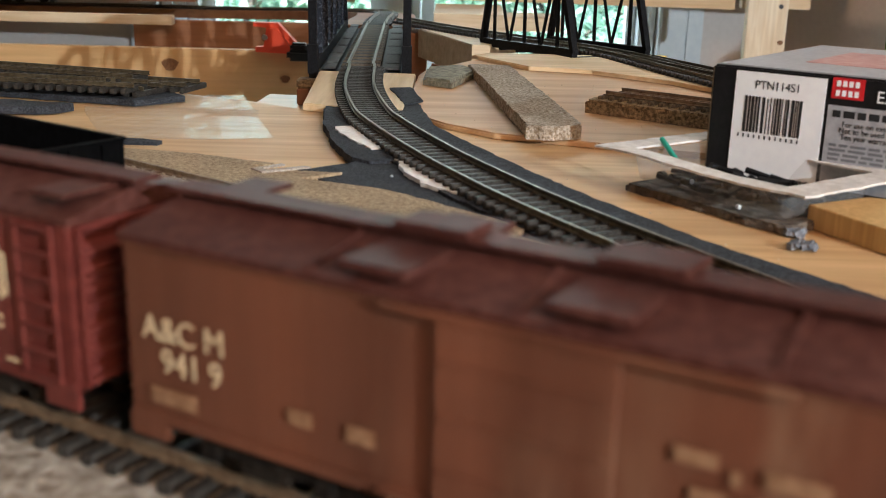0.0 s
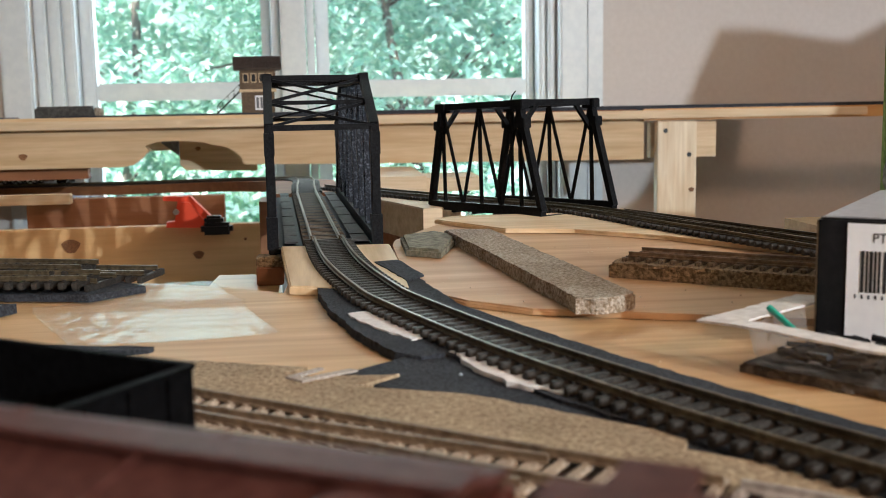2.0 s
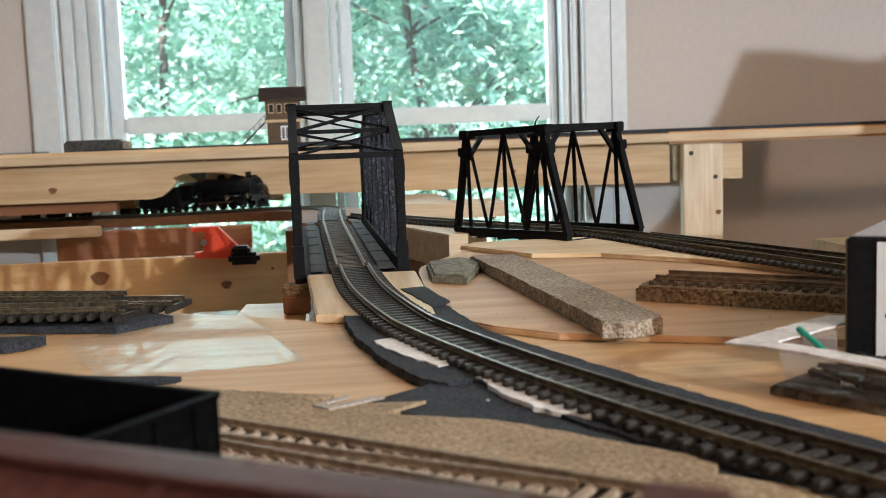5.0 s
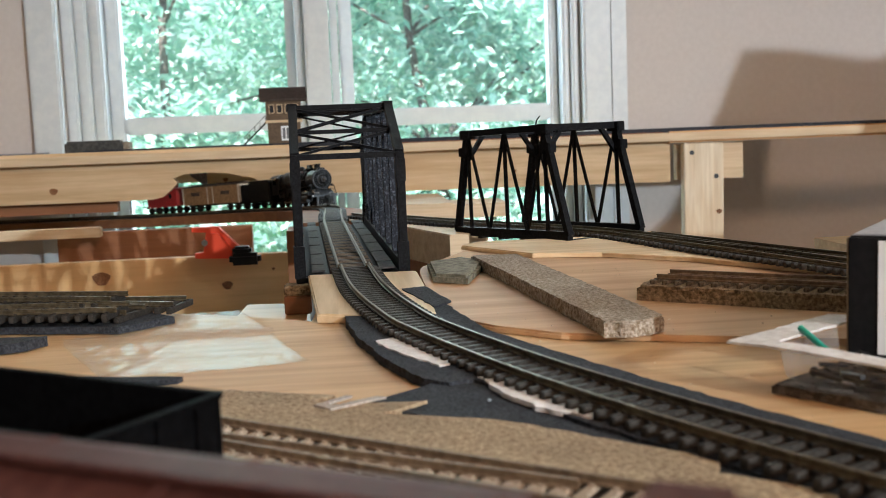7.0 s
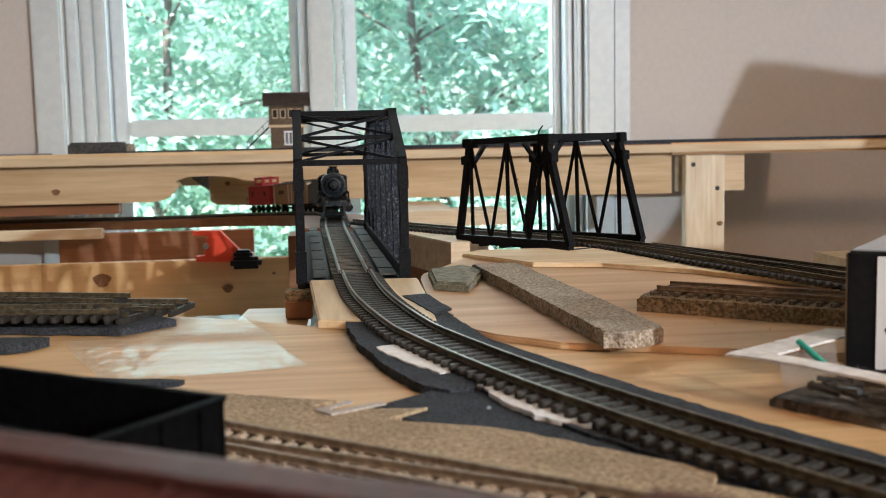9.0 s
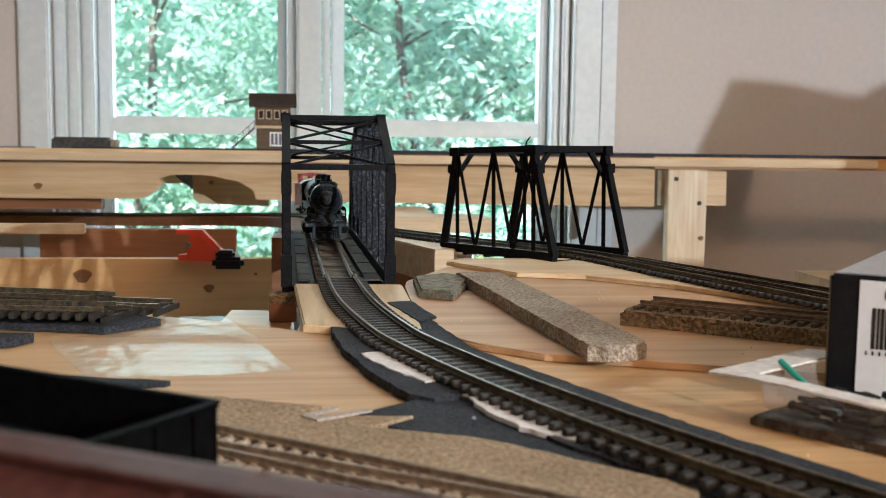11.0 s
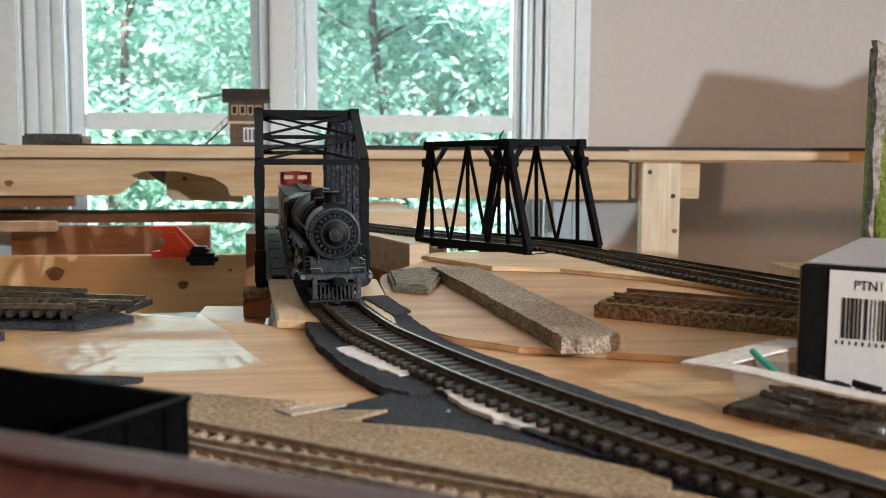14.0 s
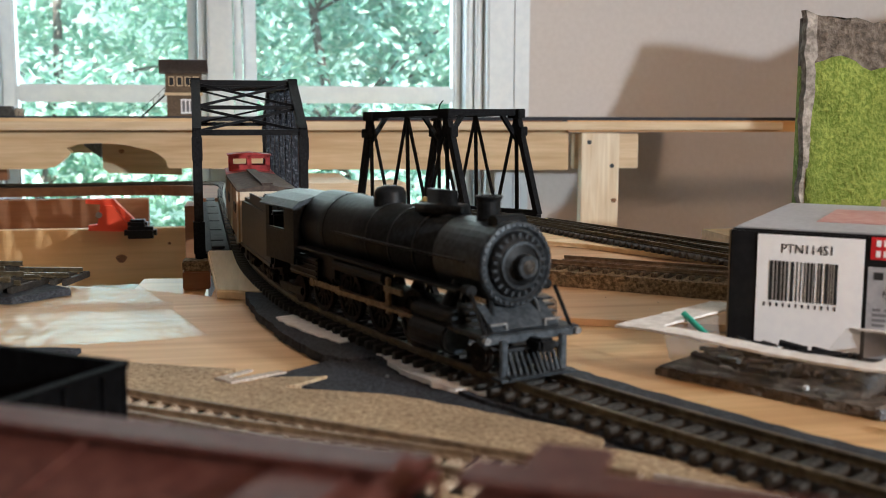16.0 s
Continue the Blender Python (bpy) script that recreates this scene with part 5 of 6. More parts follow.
def reefer():
    t = thing("boxcar", "tan wooden boxcar with pale door stripes", "boxcar", "cars of the moving train")
    h, hw = 0.068, 0.0155
    part("body", box(bmesh.new(), (0, 0, 0.0270), (2 * h, 2 * hw, 0.0320), None, 0, 0.0004), M["reefer"], t)
    part("roof", sweep(bmesh.new(), [Vector((-h - 0.0006, 0, 0)), Vector((h + 0.0006, 0, 0))], [(-hw - 0.0006, 0.0425), (-hw - 0.0006, 0.0436), (0, 0.0466), (hw + 0.0006, 0.0436), (hw + 0.0006, 0.0425)]), M["tower_roof"], t, "dark brown roof")
    part("running_board", B((0, 0, 0.0472), (2 * h, 0.006, 0.0009)), M["tower_roof"], t)
    for y in (-1, 1):
        for x in (-0.0065, 0.0065):
            part("door_stripe", B((x, y * (hw + 0.0004), 0.0270), (0.0022, 0.0006, 0.030)), M["reefer_pale"], t)
        for e in (-1, 1):
            part("corner_post", B((e * (h - 0.0012), y * (hw + 0.0004), 0.0270), (0.0026, 0.0008, 0.032)), M["reefer_pale"], t)
            part("marking", B((e * 0.036, y * (hw + 0.0003), 0.0300), (0.020, 0.0004, 0.0060)), M["tower_roof"], t)
    for e in (-1, 1):
        part("end_panel", B((e * (h + 0.0003), 0, 0.0270), (0.0008, 2 * hw - 0.002, 0.031)), M["reefer_pale"], t, "pale cream end panel")
        truck(t, e * 0.046, 0.0095)
        coupler(t, e * h, e)
    part("underframe", B((0, 0, 0.0098), (0.130, 0.010, 0.0030)), M["wheel"], t)
    for ob in t.children:
        if ob.name.split(".")[0] != "truck":
            for v in ob.data.vertices:
                v.co.z = v.co.z if v.co.z < 0.012 else 0.012 + (v.co.z - 0.012) * 0.86
    return t


def caboose():
    t = thing("caboose", "bright red caboose with a windowed cupola", "caboose")
    part("body", box(bmesh.new(), (0, 0, 0.0245), (0.062, 0.0300, 0.0270), None, 0, 0.0004), M["caboose_red"], t)
    part("roof", sweep(bmesh.new(), [Vector((-0.043, 0, 0)), Vector((0.043, 0, 0))], [(-0.0162, 0.0378), (-0.0162, 0.0386), (0, 0.0408), (0.0162, 0.0386), (0.0162, 0.0378)]), M["caboose_red"], t)
    bm = bmesh.new()
    for x in (-0.010, 0.010):
        for y in (-1, 0, 1):
            box(bm, (x, y * 0.0125, 0.0450), (0.0016, 0.0030, 0.0100))
    for y in (-1, 1):
        box(bm, (0, y * 0.0132, 0.0414), (0.0216, 0.0014, 0.0040))
        box(bm, (0, y * 0.0132, 0.0490), (0.0216, 0.0014, 0.0022))
    for x in (-0.010, 0.010):
        box(bm, (x, 0, 0.0414), (0.0016, 0.0278, 0.0040))
        box(bm, (x, 0, 0.0490), (0.0016, 0.0278, 0.0022))
    part("cupola", bm, M["caboose_red"], t)
    part("cupola_roof", sweep(bmesh.new(), [Vector((-0.0125, 0, 0)), Vector((0.0125, 0, 0))], [(-0.0150, 0.0500), (-0.0150, 0.0507), (0, 0.0520), (0.0150, 0.0507), (0.0150, 0.0500)]), M["caboose_red"], t)
    for y in (-1, 1):
        for x in (-0.018, 0.018):
            part("window_pane", B((x, y * 0.0151, 0.0275), (0.0052, 0.0004, 0.0072)), M["black"], t)
    for e in (-1, 1):
        part("platform", B((e * 0.037, 0, 0.0120), (0.012, 0.028, 0.0012)), M["wheel"], t)
        bm = bmesh.new()
        for y in (-0.0125, 0, 0.0125):
            rod(bm, (e * 0.042, y, 0.012), (e * 0.042, y, 0.0215), 0.0005, 6)
        rod(bm, (e * 0.042, -0.0128, 0.0215), (e * 0.042, 0.0128, 0.0215), 0.0005, 6)
        part("end_railing", bm, M["wheel"], t)
        truck(t, e * 0.022, 0.0085)
        coupler(t, e * 0.043, e)
    return t


# ---- loose things on the table ----
def carton():
    a = -38.5
    o = Vector((0.1085, 0.4700, 0.0))
    t = thing("carton", "black and grey cardboard screw carton with a white barcode label", "carton", "", Matrix.Translation(o) @ Matrix.Rotation(radians(a), 4, "Z"))
    # local: x along the front, y to the back, z up
    w, dp, h = 0.155, 0.117, 0.0490
    bm = B((w / 2, dp / 2, h / 2), (w, dp, h), None, 0.0007)
    part("body", bm, M["carton_black"], t)
    part("side_liner", B((-0.0003, dp / 2, h / 2), (0.0008, dp - 0.002, h - 0.002)), M["carton_kraft"], t, "bare kraft edge")
    part("top_panel", B((w / 2, dp / 2, h + 0.0002), (w - 0.003, dp - 0.004, 0.0005)), M["carton_grey"], t, "scuffed grey printed top")
    part("top_print", B((0.085, 0.060, h + 0.0006), (0.120, 0.055, 0.0003)), M["faded_red"], t, "faded red print")
    part("lid_tab", B((0.055, dp - 0.002, h + 0.0020), (0.030, 0.0012, 0.0030)), M["carton_kraft"], t)
    fy = -0.0003
    part("label", B((0.0280, fy, 0.0262), (0.0362, 0.0003, 0.0425)), M["label_white"], t, "white paper barcode label")
    rot = Matrix.Rotation(radians(90), 4, "X")
    lettering("lettering", "PTN114S1", 0.0046, Matrix.Translation((0.0272, fy - 0.0002, 0.0425)) @ rot, M["ink"], t, 0.0001, 0.92)
    rnd = random.Random(12)
    x = 0.0145
    while x < 0.0370:
        b = rnd.choice((0.0004, 0.0004, 0.0008, 0.0011))
        part("barcode_bar", B((x + b / 2, fy - 0.0002, 0.0309), (b, 0.0002, 0.0143)), M["ink"], t)
        x += b + rnd.choice((0.0004, 0.0005, 0.0009))
    for k in range(12):
        part("digit_bar", B((0.0130 + k * 0.0022, fy - 0.0002, 0.0222), (0.0006, 0.0002, 0.0014)), M["ink"], t)
    part("logo_patch", B((0.0540, fy, 0.0445), (0.0120, 0.0004, 0.0078), None, 0.0001), M["logo_red"], t, "red logo patch")
    for z, n in ((0.0463, 4), (0.0427, 4)):
        for k in range(n):
            part("logo_mark", B((0.0505 + k * 0.0023, fy - 0.0003, z), (0.0015, 0.0002, 0.0022)), M["label_white"], t)
    lettering("title_lettering", "EXT", 0.0062, Matrix.Translation((0.0702, fy - 0.0002, 0.0424)) @ rot, M["label_white"], t, 0.0001, 1.0)
    for k in range(4):
        part("title_mark", B((0.0795 + k * 0.0042, fy, 0.0445), (0.0028, 0.0003, 0.0044)), M["label_white"], t)
    part("info_panel", B((0.1005, fy, 0.0220), (0.1060, 0.0003, 0.0320)), M["carton_grey"], t, "pale grey printed panel")
    for words, z in (("For use on exterior app", 0.0312), ("Not to be used for docks", 0.0288), ("Ten year warranty again", 0.0264)):
        lettering("print_lettering", words, 0.0030, Matrix.Translation((0.0665, fy - 0.0002, z)) @ rot, M["ink"], t, 0.0001, 0.9)
    for k, (w1, z, hh) in enumerate(((0.030, 0.0350, 0.0026), (0.046, 0.0232, 0.0010), (0.054, 0.0214, 0.0010), (0.048, 0.0196, 0.0010), (0.050, 0.0178, 0.0010))):
        xx = 0.0495
        while xx < 0.0495 + w1:
            ln = rnd.uniform(0.0025, 0.0065)
            part("print_bar", B((xx + ln / 2, fy - 0.0002, z), (ln, 0.0002, hh)), M["ink"] if k < 1 else M["grey_ink"], t)
            xx += ln + 0.0011


def blister_tray():
    a = -55
    t = thing("blister_tray", "clear plastic blister tray with torn card rim and dark oddments", "plastic tray", "", Matrix.Translation((0.0605, 0.4590, 0.0)) @ Matrix.Rotation(radians(a), 4, "Z"))
    L, W, zt = 0.102, 0.066, 0.0160
    # torn white card rim, a frame with the pocket open in it
    rnd = random.Random(5)
    outer, inner = [], []
    def ring(x0, x1, y0, y1, n, amp):
        pts = []
        for k in range(n):
            pts.append((x0 + (x1 - x0) * k / n, y0))
        for k in range(n):
            pts.append((x1, y0 + (y1 - y0) * k / n))
        for k in range(n):
            pts.append((x1 + (x0 - x1) * k / n, y1))
        for k in range(n):
            pts.append((x0, y1 + (y0 - y1) * k / n))
        return [(x + rnd.uniform(-amp, amp), y + rnd.uniform(-amp, amp)) for x, y in pts]
    outer, inner = ring(0, L, 0, W, 14, 0.0007), ring(0.014, L - 0.014, 0.009, W - 0.009, 14, 0.0006)
    bm = bmesh.new()
    lay = []
    for z in (zt, zt + 0.0008):
        lay.append(([bm.verts.new((x, y, z + 0.0006 * math.sin(x * 70))) for x, y in outer], [bm.verts.new((x, y, z + 0.0006 * math.sin(x * 70))) for x, y in inner]))
    n = len(outer)
    for i in range(n):
        j = (i + 1) % n
        bm.faces.new((lay[1][0][i], lay[1][0][j], lay[1][1][j], lay[1][1][i]))
        bm.faces.new((lay[0][0][j], lay[0][0][i], lay[0][1][i], lay[0][1][j]))
        bm.faces.new((lay[0][0][i], lay[0][0][j], lay[1][0][j], lay[1][0][i]))
        bm.faces.new((lay[0][1][j], lay[0][1][i], lay[1][1][i], lay[1][1][j]))
    bmesh.ops.recalc_face_normals(bm, faces=bm.faces[:])
    part("card_rim", bm, M["card_white"], t, "torn white card rim")
    # pocket
    bm = bmesh.new()
    rows = []
    for z, g in ((zt, 0.0), (zt - 0.006, 0.0012), (0.0055, 0.002), (0.0035, 0.0045)):
        rows.append([bm.verts.new((min(max(x, 0.014 + g), L - 0.014 - g), min(max(y, 0.009 + g), W - 0.009 - g), z)) for x, y in inner])
    for p, q in zip(rows, rows[1:]):
        for i in range(n):
            bm.faces.new((p[i], p[(i + 1) % n], q[(i + 1) % n], q[i]))
    bm.faces.new(rows[-1])
    bmesh.ops.recalc_face_normals(bm, faces=bm.faces[:])
    ob = part("pocket", bm, M["blister"], t, "clear crumpled plastic pocket", True)
    ob.visible_shadow = False
    # dark oddments in the pocket and below it
    bm = bmesh.new()
    for k in range(70):
        p = Vector((rnd.uniform(0.022, L - 0.022), rnd.uniform(0.014, W - 0.014), rnd.uniform(0.0055, 0.0080)))
        q = p + Vector((rnd.uniform(-.012, .012), rnd.uniform(-.008, .008), rnd.uniform(-.001, .002)))
        q.x, q.y = min(max(q.x, 0.020), L - 0.020), min(max(q.y, 0.013), W - 0.013)
        rod(bm, p, q, rnd.uniform(0.0008, 0.0018), 6)
    tagged(part("oddment_heap", bm, M["black"], t, "black plastic oddments"), kind="stuff")
    part("base_board", prism(bmesh.new(), ragged([(0.014, 0.006), (L - 0.012, 0.006), (L - 0.012, W - 0.008), (0.014, W - 0.008)], 0.005, 0.0008, 3), 0.0003, 0.0034, None, 0.0008), M["rock"], t, "dark strip below the pocket")
    part("green_tube", rod(bmesh.new(), (0.028, 0.020, 0.0120), (0.012, 0.026, 0.0190), 0.0011, 10), M["green_plastic"], t, "small teal plastic tube")
    part("white_bead", lathe(bmesh.new(), [(-0.001, 0.0003), (-0.0006, 0.0009), (0.0006, 0.0009), (0.001, 0.0003)], Matrix.Translation((0.066, 0.0110, 0.0045)), 10), M["plaster"], t)


def loose_things():
    slab("cork_slab", ragged([(0.040, 0.540), (0.052, 0.537), (0.0665, 0.545), (0.058, 0.64), (0.044, 0.785), (0.016, 0.787), (0.026, 0.69)], 0.004, 0.0007, 31), 0.0036, 0.0105, (M["cork_worn"]), "worn grey-brown cork roadbed offcut", "cork offcut", 0.0008)
    slab("green_stone", [(-0.0145, 0.724), (0.004, 0.709), (0.0225, 0.774), (0.011, 0.801), (-0.013, 0.783)], 0.0036, 0.0086, M["green_stone"], "flat grey-green weathered block", "stone block", 0.0018)
    # pale block beside the tray
    slab("pine_wedge", [(0.1290, 0.401), (0.1450, 0.366), (0.1850, 0.345), (0.190, 0.40), (0.155, 0.415)], 0.0004, 0.0085, M["endgrain"], "sawn pine block with rough end grain", "wood block", 0.0003)
    rnd = random.Random(8)
    for x, y in ((0.1205, 0.387), (0.1185, 0.372)):
        bm = bmesh.new()
        for k in range(26):
            c = (x + rnd.gauss(0, 0.0016), y + rnd.gauss(0, 0.0012), 0.0012 + rnd.uniform(0, 0.0012))
            s = rnd.uniform(0.0010, 0.0022)
            box(bm, (0, 0, 0), (s, s, s), Matrix.Translation(c) @ Euler((rnd.random() * 3, rnd.random() * 3, 0)).to_matrix().to_4x4())
        tagged(link_mesh("foam_crumb", bm, M["foam_light"]), "grey crumb of foam on the table", "foam crumb", "foam crumbs")
    # sawdust and grit
    bm = bmesh.new()
    for k in range(150):
        x, y = rnd.uniform(-0.06, 0.16), rnd.uniform(0.36, 0.75)
        s = rnd.uniform(0.0002, 0.0006)
        if y > np.interp(x, (-0.0105, 0.0, 0.025, 0.10, 0.16), (0.600, 0.582, 0.557, 0.527, 0.50)) + 0.003 and x > -0.008:
            box(bm, (x, y, 0.0032 + s / 2), (s, s, s))
        elif x > np.interp(y, (0.368, 0.399, 0.4215, 0.467, 0.522, 0.568), (0.0845, 0.069, 0.057, 0.036, 0.014, -0.004)) + 0.003:
            box(bm, (x, y, s / 2), (s, s, s))
    ob = link_mesh("sawdust", bm, M["pine"])
    tagged(ob, "pale sawdust grains scattered on the table", "sawdust", "", "stuff")
    # clear beads of dried glue on the dark underlay
    for x, y in ((-0.012, 0.470), (0.004, 0.442), (0.013, 0.425), (0.030, 0.401), (-0.020, 0.455), (0.020, 0.412), (0.043, 0.383), (0.052, 0.366), (-0.002, 0.460), (0.026, 0.392)):
        r = rnd.uniform(0.0005, 0.0010)
        tagged(link_mesh("glue_bead", lathe(bmesh.new(), [(0.0, r), (r * 0.5, r * 0.85), (r * 0.85, r * 0.45), (r, 0.0001)], Matrix.Translation((x, y, 0.0027)) @ Matrix.Rotation(radians(-90), 4, "Y"), 10), M["bead"], None, True), "tiny clear glue bead on the dark underlay", "glue bead", "glue beads on the underlay")
    # crumpled clear film
    poly = [(-0.190, 0.596), (-0.1595, 0.531), (-0.115, 0.5325), (-0.081, 0.541), (-0.097, 0.590), (-0.117, 0.664), (-0.1205, 0.676), (-0.166, 0.672), (-0.178, 0.612)]
    bm = bmesh.new()
    nx, ny = 120, 150
    def inside(x, y):
        c = False
        for i in range(len(poly)):
            (x1, y1), (x2, y2) = poly[i], poly[i - 1]
            if (y1 > y) != (y2 > y) and x < (x2 - x1) * (y - y1) / (y2 - y1) + x1:
                c = not c
        return c
    vs = {}
    for i in range(nx + 1):
        for j in range(ny + 1):
            x, y = -0.195 + 0.118 * i / nx, 0.52 + 0.16 * j / ny
            fold = 0.0045 * math.exp(-abs(y - 0.594 - 0.03 * (x + 0.13)) / 0.022)
            z = 0.0010 + fold * (0.35 if y < 0.594 else 1.0) + 0.0006 * abs(noise.noise(Vector((x * 55, y * 30, 0)))) + 0.0003 * noise.noise(Vector((x * 190, y * 90, 3)))
            vs[i, j] = (x, y, max(z, 0.0008))
    made = {}
    def vert(k):
        if k not in made:
            made[k] = bm.verts.new(vs[k])
        return made[k]
    for i in range(nx):
        for j in range(ny):
            c = vs[i, j]
            if inside(c[0] + 0.0005, c[1] + 0.0005):
                bm.faces.new([vert(k) for k in ((i, j), (i + 1, j), (i + 1, j + 1), (i, j + 1))])
    ob = link_mesh("plastic_film", bm, M["film"], None, True)
    sol = ob.modifiers.new("thick", "SOLIDIFY")
    sol.thickness = 0.0002
    ob.visible_shadow = False
    tagged(ob, "crumpled clear plastic bag lying flat on the table", "plastic bag")
    # heap of loose track panels
    heap_tie = tie_mesh("tie", M["tie"])
    for k, (x, y, a, z) in enumerate(((-0.150, 0.672, 166, 0.0095), (-0.168, 0.650, 159, 0.0096), (-0.172, 0.640, 171, 0.0130), (-0.178, 0.662, 163, 0.0150))):
        s0 = Vector((x, y, z))
        g = flat_dir(a)
        track("loose_track", "spare weathered track panel in a loose heap", [s0 + g * s for s in np.linspace(0, 0.20 - 0.02 * k, 30)], M["rail"], heap_tie, 0.0064, 0.002 * k, "heap of track panels")
    # Dark foam colour here carries the shadow under the heap.
    slab("grey_cloth", ragged([(-0.40, 0.69), (-0.172, 0.628), (-0.150, 0.650), (-0.17, 0.675), (-0.30, 0.72), (-0.40, 0.74)], 0.01, 0.0012, 14), 0.0006, 0.0040, M["foam"], "grey gritty underlay scrap, coloured dark for the shadow beneath the track heap", "underlay scrap")
    slab("grey_scrap", ragged([(-0.36, 0.565), (-0.205, 0.595), (-0.20, 0.607), (-0.36, 0.640)], 0.008, 0.0014, 15), 0.0006, 0.0050, M["foam"], "dark grey foam offcut on the table", "foam offcut")


# ---- hill ----
def hill():
    t = thing("scenery_hill", "scenery hill with bright green turf and bare rock crest, unseen right part added for its shadow", "scenery hill")
    xs = [0.292 + 0.006 * k for k in range(236)]
    # Right of x 0.88 the ridge is unseen, raised to cast the wall shadow.
    def crest(x):
        z = float(np.interp(x, [0.28, 0.30, 0.36, 0.42, 0.88, 0.96, 1.02, 1.058, 1.12, 1.23, 1.30, 1.42, 1.70], [0.146, 0.153, 0.147, 0.141, 0.14, 0.21, 0.33, 0.415, 0.412, 0.395, 0.43, 0.46, 0.46]))
        return z + 0.003 * noise.noise(Vector((x * 90, 0, 0)))
    for name, f0, f1, m in (("turf", 0.0, 0.80, M["grass"]), ("crest", 0.80, 1.0, M["rock"])):
        bm = bmesh.new()
        grid = []
        for x in xs:
            c = crest(x)
            edge = 0.05 * noise.noise(Vector((x * 30, 5, 0)))
            col = []
            for k in range(22):
                f = f0 + (f1 - f0) * k / 21
                f += edge * (1 - abs(f - 0.8) * 2) if 0.5 < f < 0.99 else 0
                f = min(f, 1.0)
                z = c * f
                y = 0.742 + 0.010 * f * f + 0.006 * noise.noise(Vector((x * 40, z * 40, 0))) + 0.0014 * noise.noise(Vector((x * 300, z * 300, 1)))
                col.append(bm.verts.new((x, y, z + 0.0003)))
            col.append(bm.verts.new((x, 0.758, c * f1 if f1 == 1.0 else c * 0.8)))
            col.append(bm.verts.new((x, 0.758, 0.0003 if f0 == 0 else c * 0.8)))
            grid.append(col)
        for a, b in zip(grid, grid[1:]):
            for k in range(len(a) - 1):
                bm.faces.new((a[k], b[k], b[k + 1], a[k + 1]))
        bm.faces.new(grid[0])
        bmesh.ops.recalc_face_normals(bm, faces=bm.faces[:])
        part(name, bm, m, t, "rough brown rock crest" if f0 else "bright green fibrous turf", True)
    # ragged edge of the shell
    bm = prism(bmesh.new(), ragged([(0.0, 0.0), (0.004, 0.0), (0.006, 0.15), (-0.002, 0.153)], 0.006, 0.0016, 2), -0.006, 0.0)
    bmesh.ops.transform(bm, matrix=Matrix.Translation((0.2895, 0.742, 0.0005)) @ Matrix.Rotation(radians(90), 4, "X"), verts=bm.verts[:])
    part("shell_edge", bm, M["rock_edge"], t, "grey torn plaster shell edge")
    bm = bmesh.new()
    rnd = random.Random(9)
    for k in range(2600):
        x = 0.295 + 0.30 * rnd.random() ** 1.2
        f = rnd.uniform(0.12, 0.78)
        z = crest(x) * f
        y = 0.741 + 0.010 * f * f + 0.006 * noise.noise(Vector((x * 40, z * 40, 0)))
        p = Vector((x, y, z))
        q = p + Vector((rnd.gauss(0, .0012), -rnd.uniform(0.0008, 0.0022), rnd.gauss(0.0006, .0012)))
        s = Vector((0.0003, 0, 0))
        bm.faces.new([bm.verts.new(v) for v in (p - s, p + s, q)])
    tagged(part("turf_fibres", bm, M["grass"], t), kind="stuff")


# ---- back shelf and benchwork ----
def plate_xz(bm, poly, y0, y1):
    prism(bm, poly, -y1, -y0, Matrix.Rotation(radians(90), 4, "X"))
    return bm


def knot(x, y, z, r):
    tagged(link_mesh("knot", plate_xz(bmesh.new(), [(x + r * math.cos(a) * (1 + 0.2 * math.sin(3 * a)), z + 0.8 * r * math.sin(a)) for a in np.linspace(0, 6.0, 14)], y, y + 0.001), M["knot"]), "dark brown knot in the pine board", "knot", "knots in the pine boards")


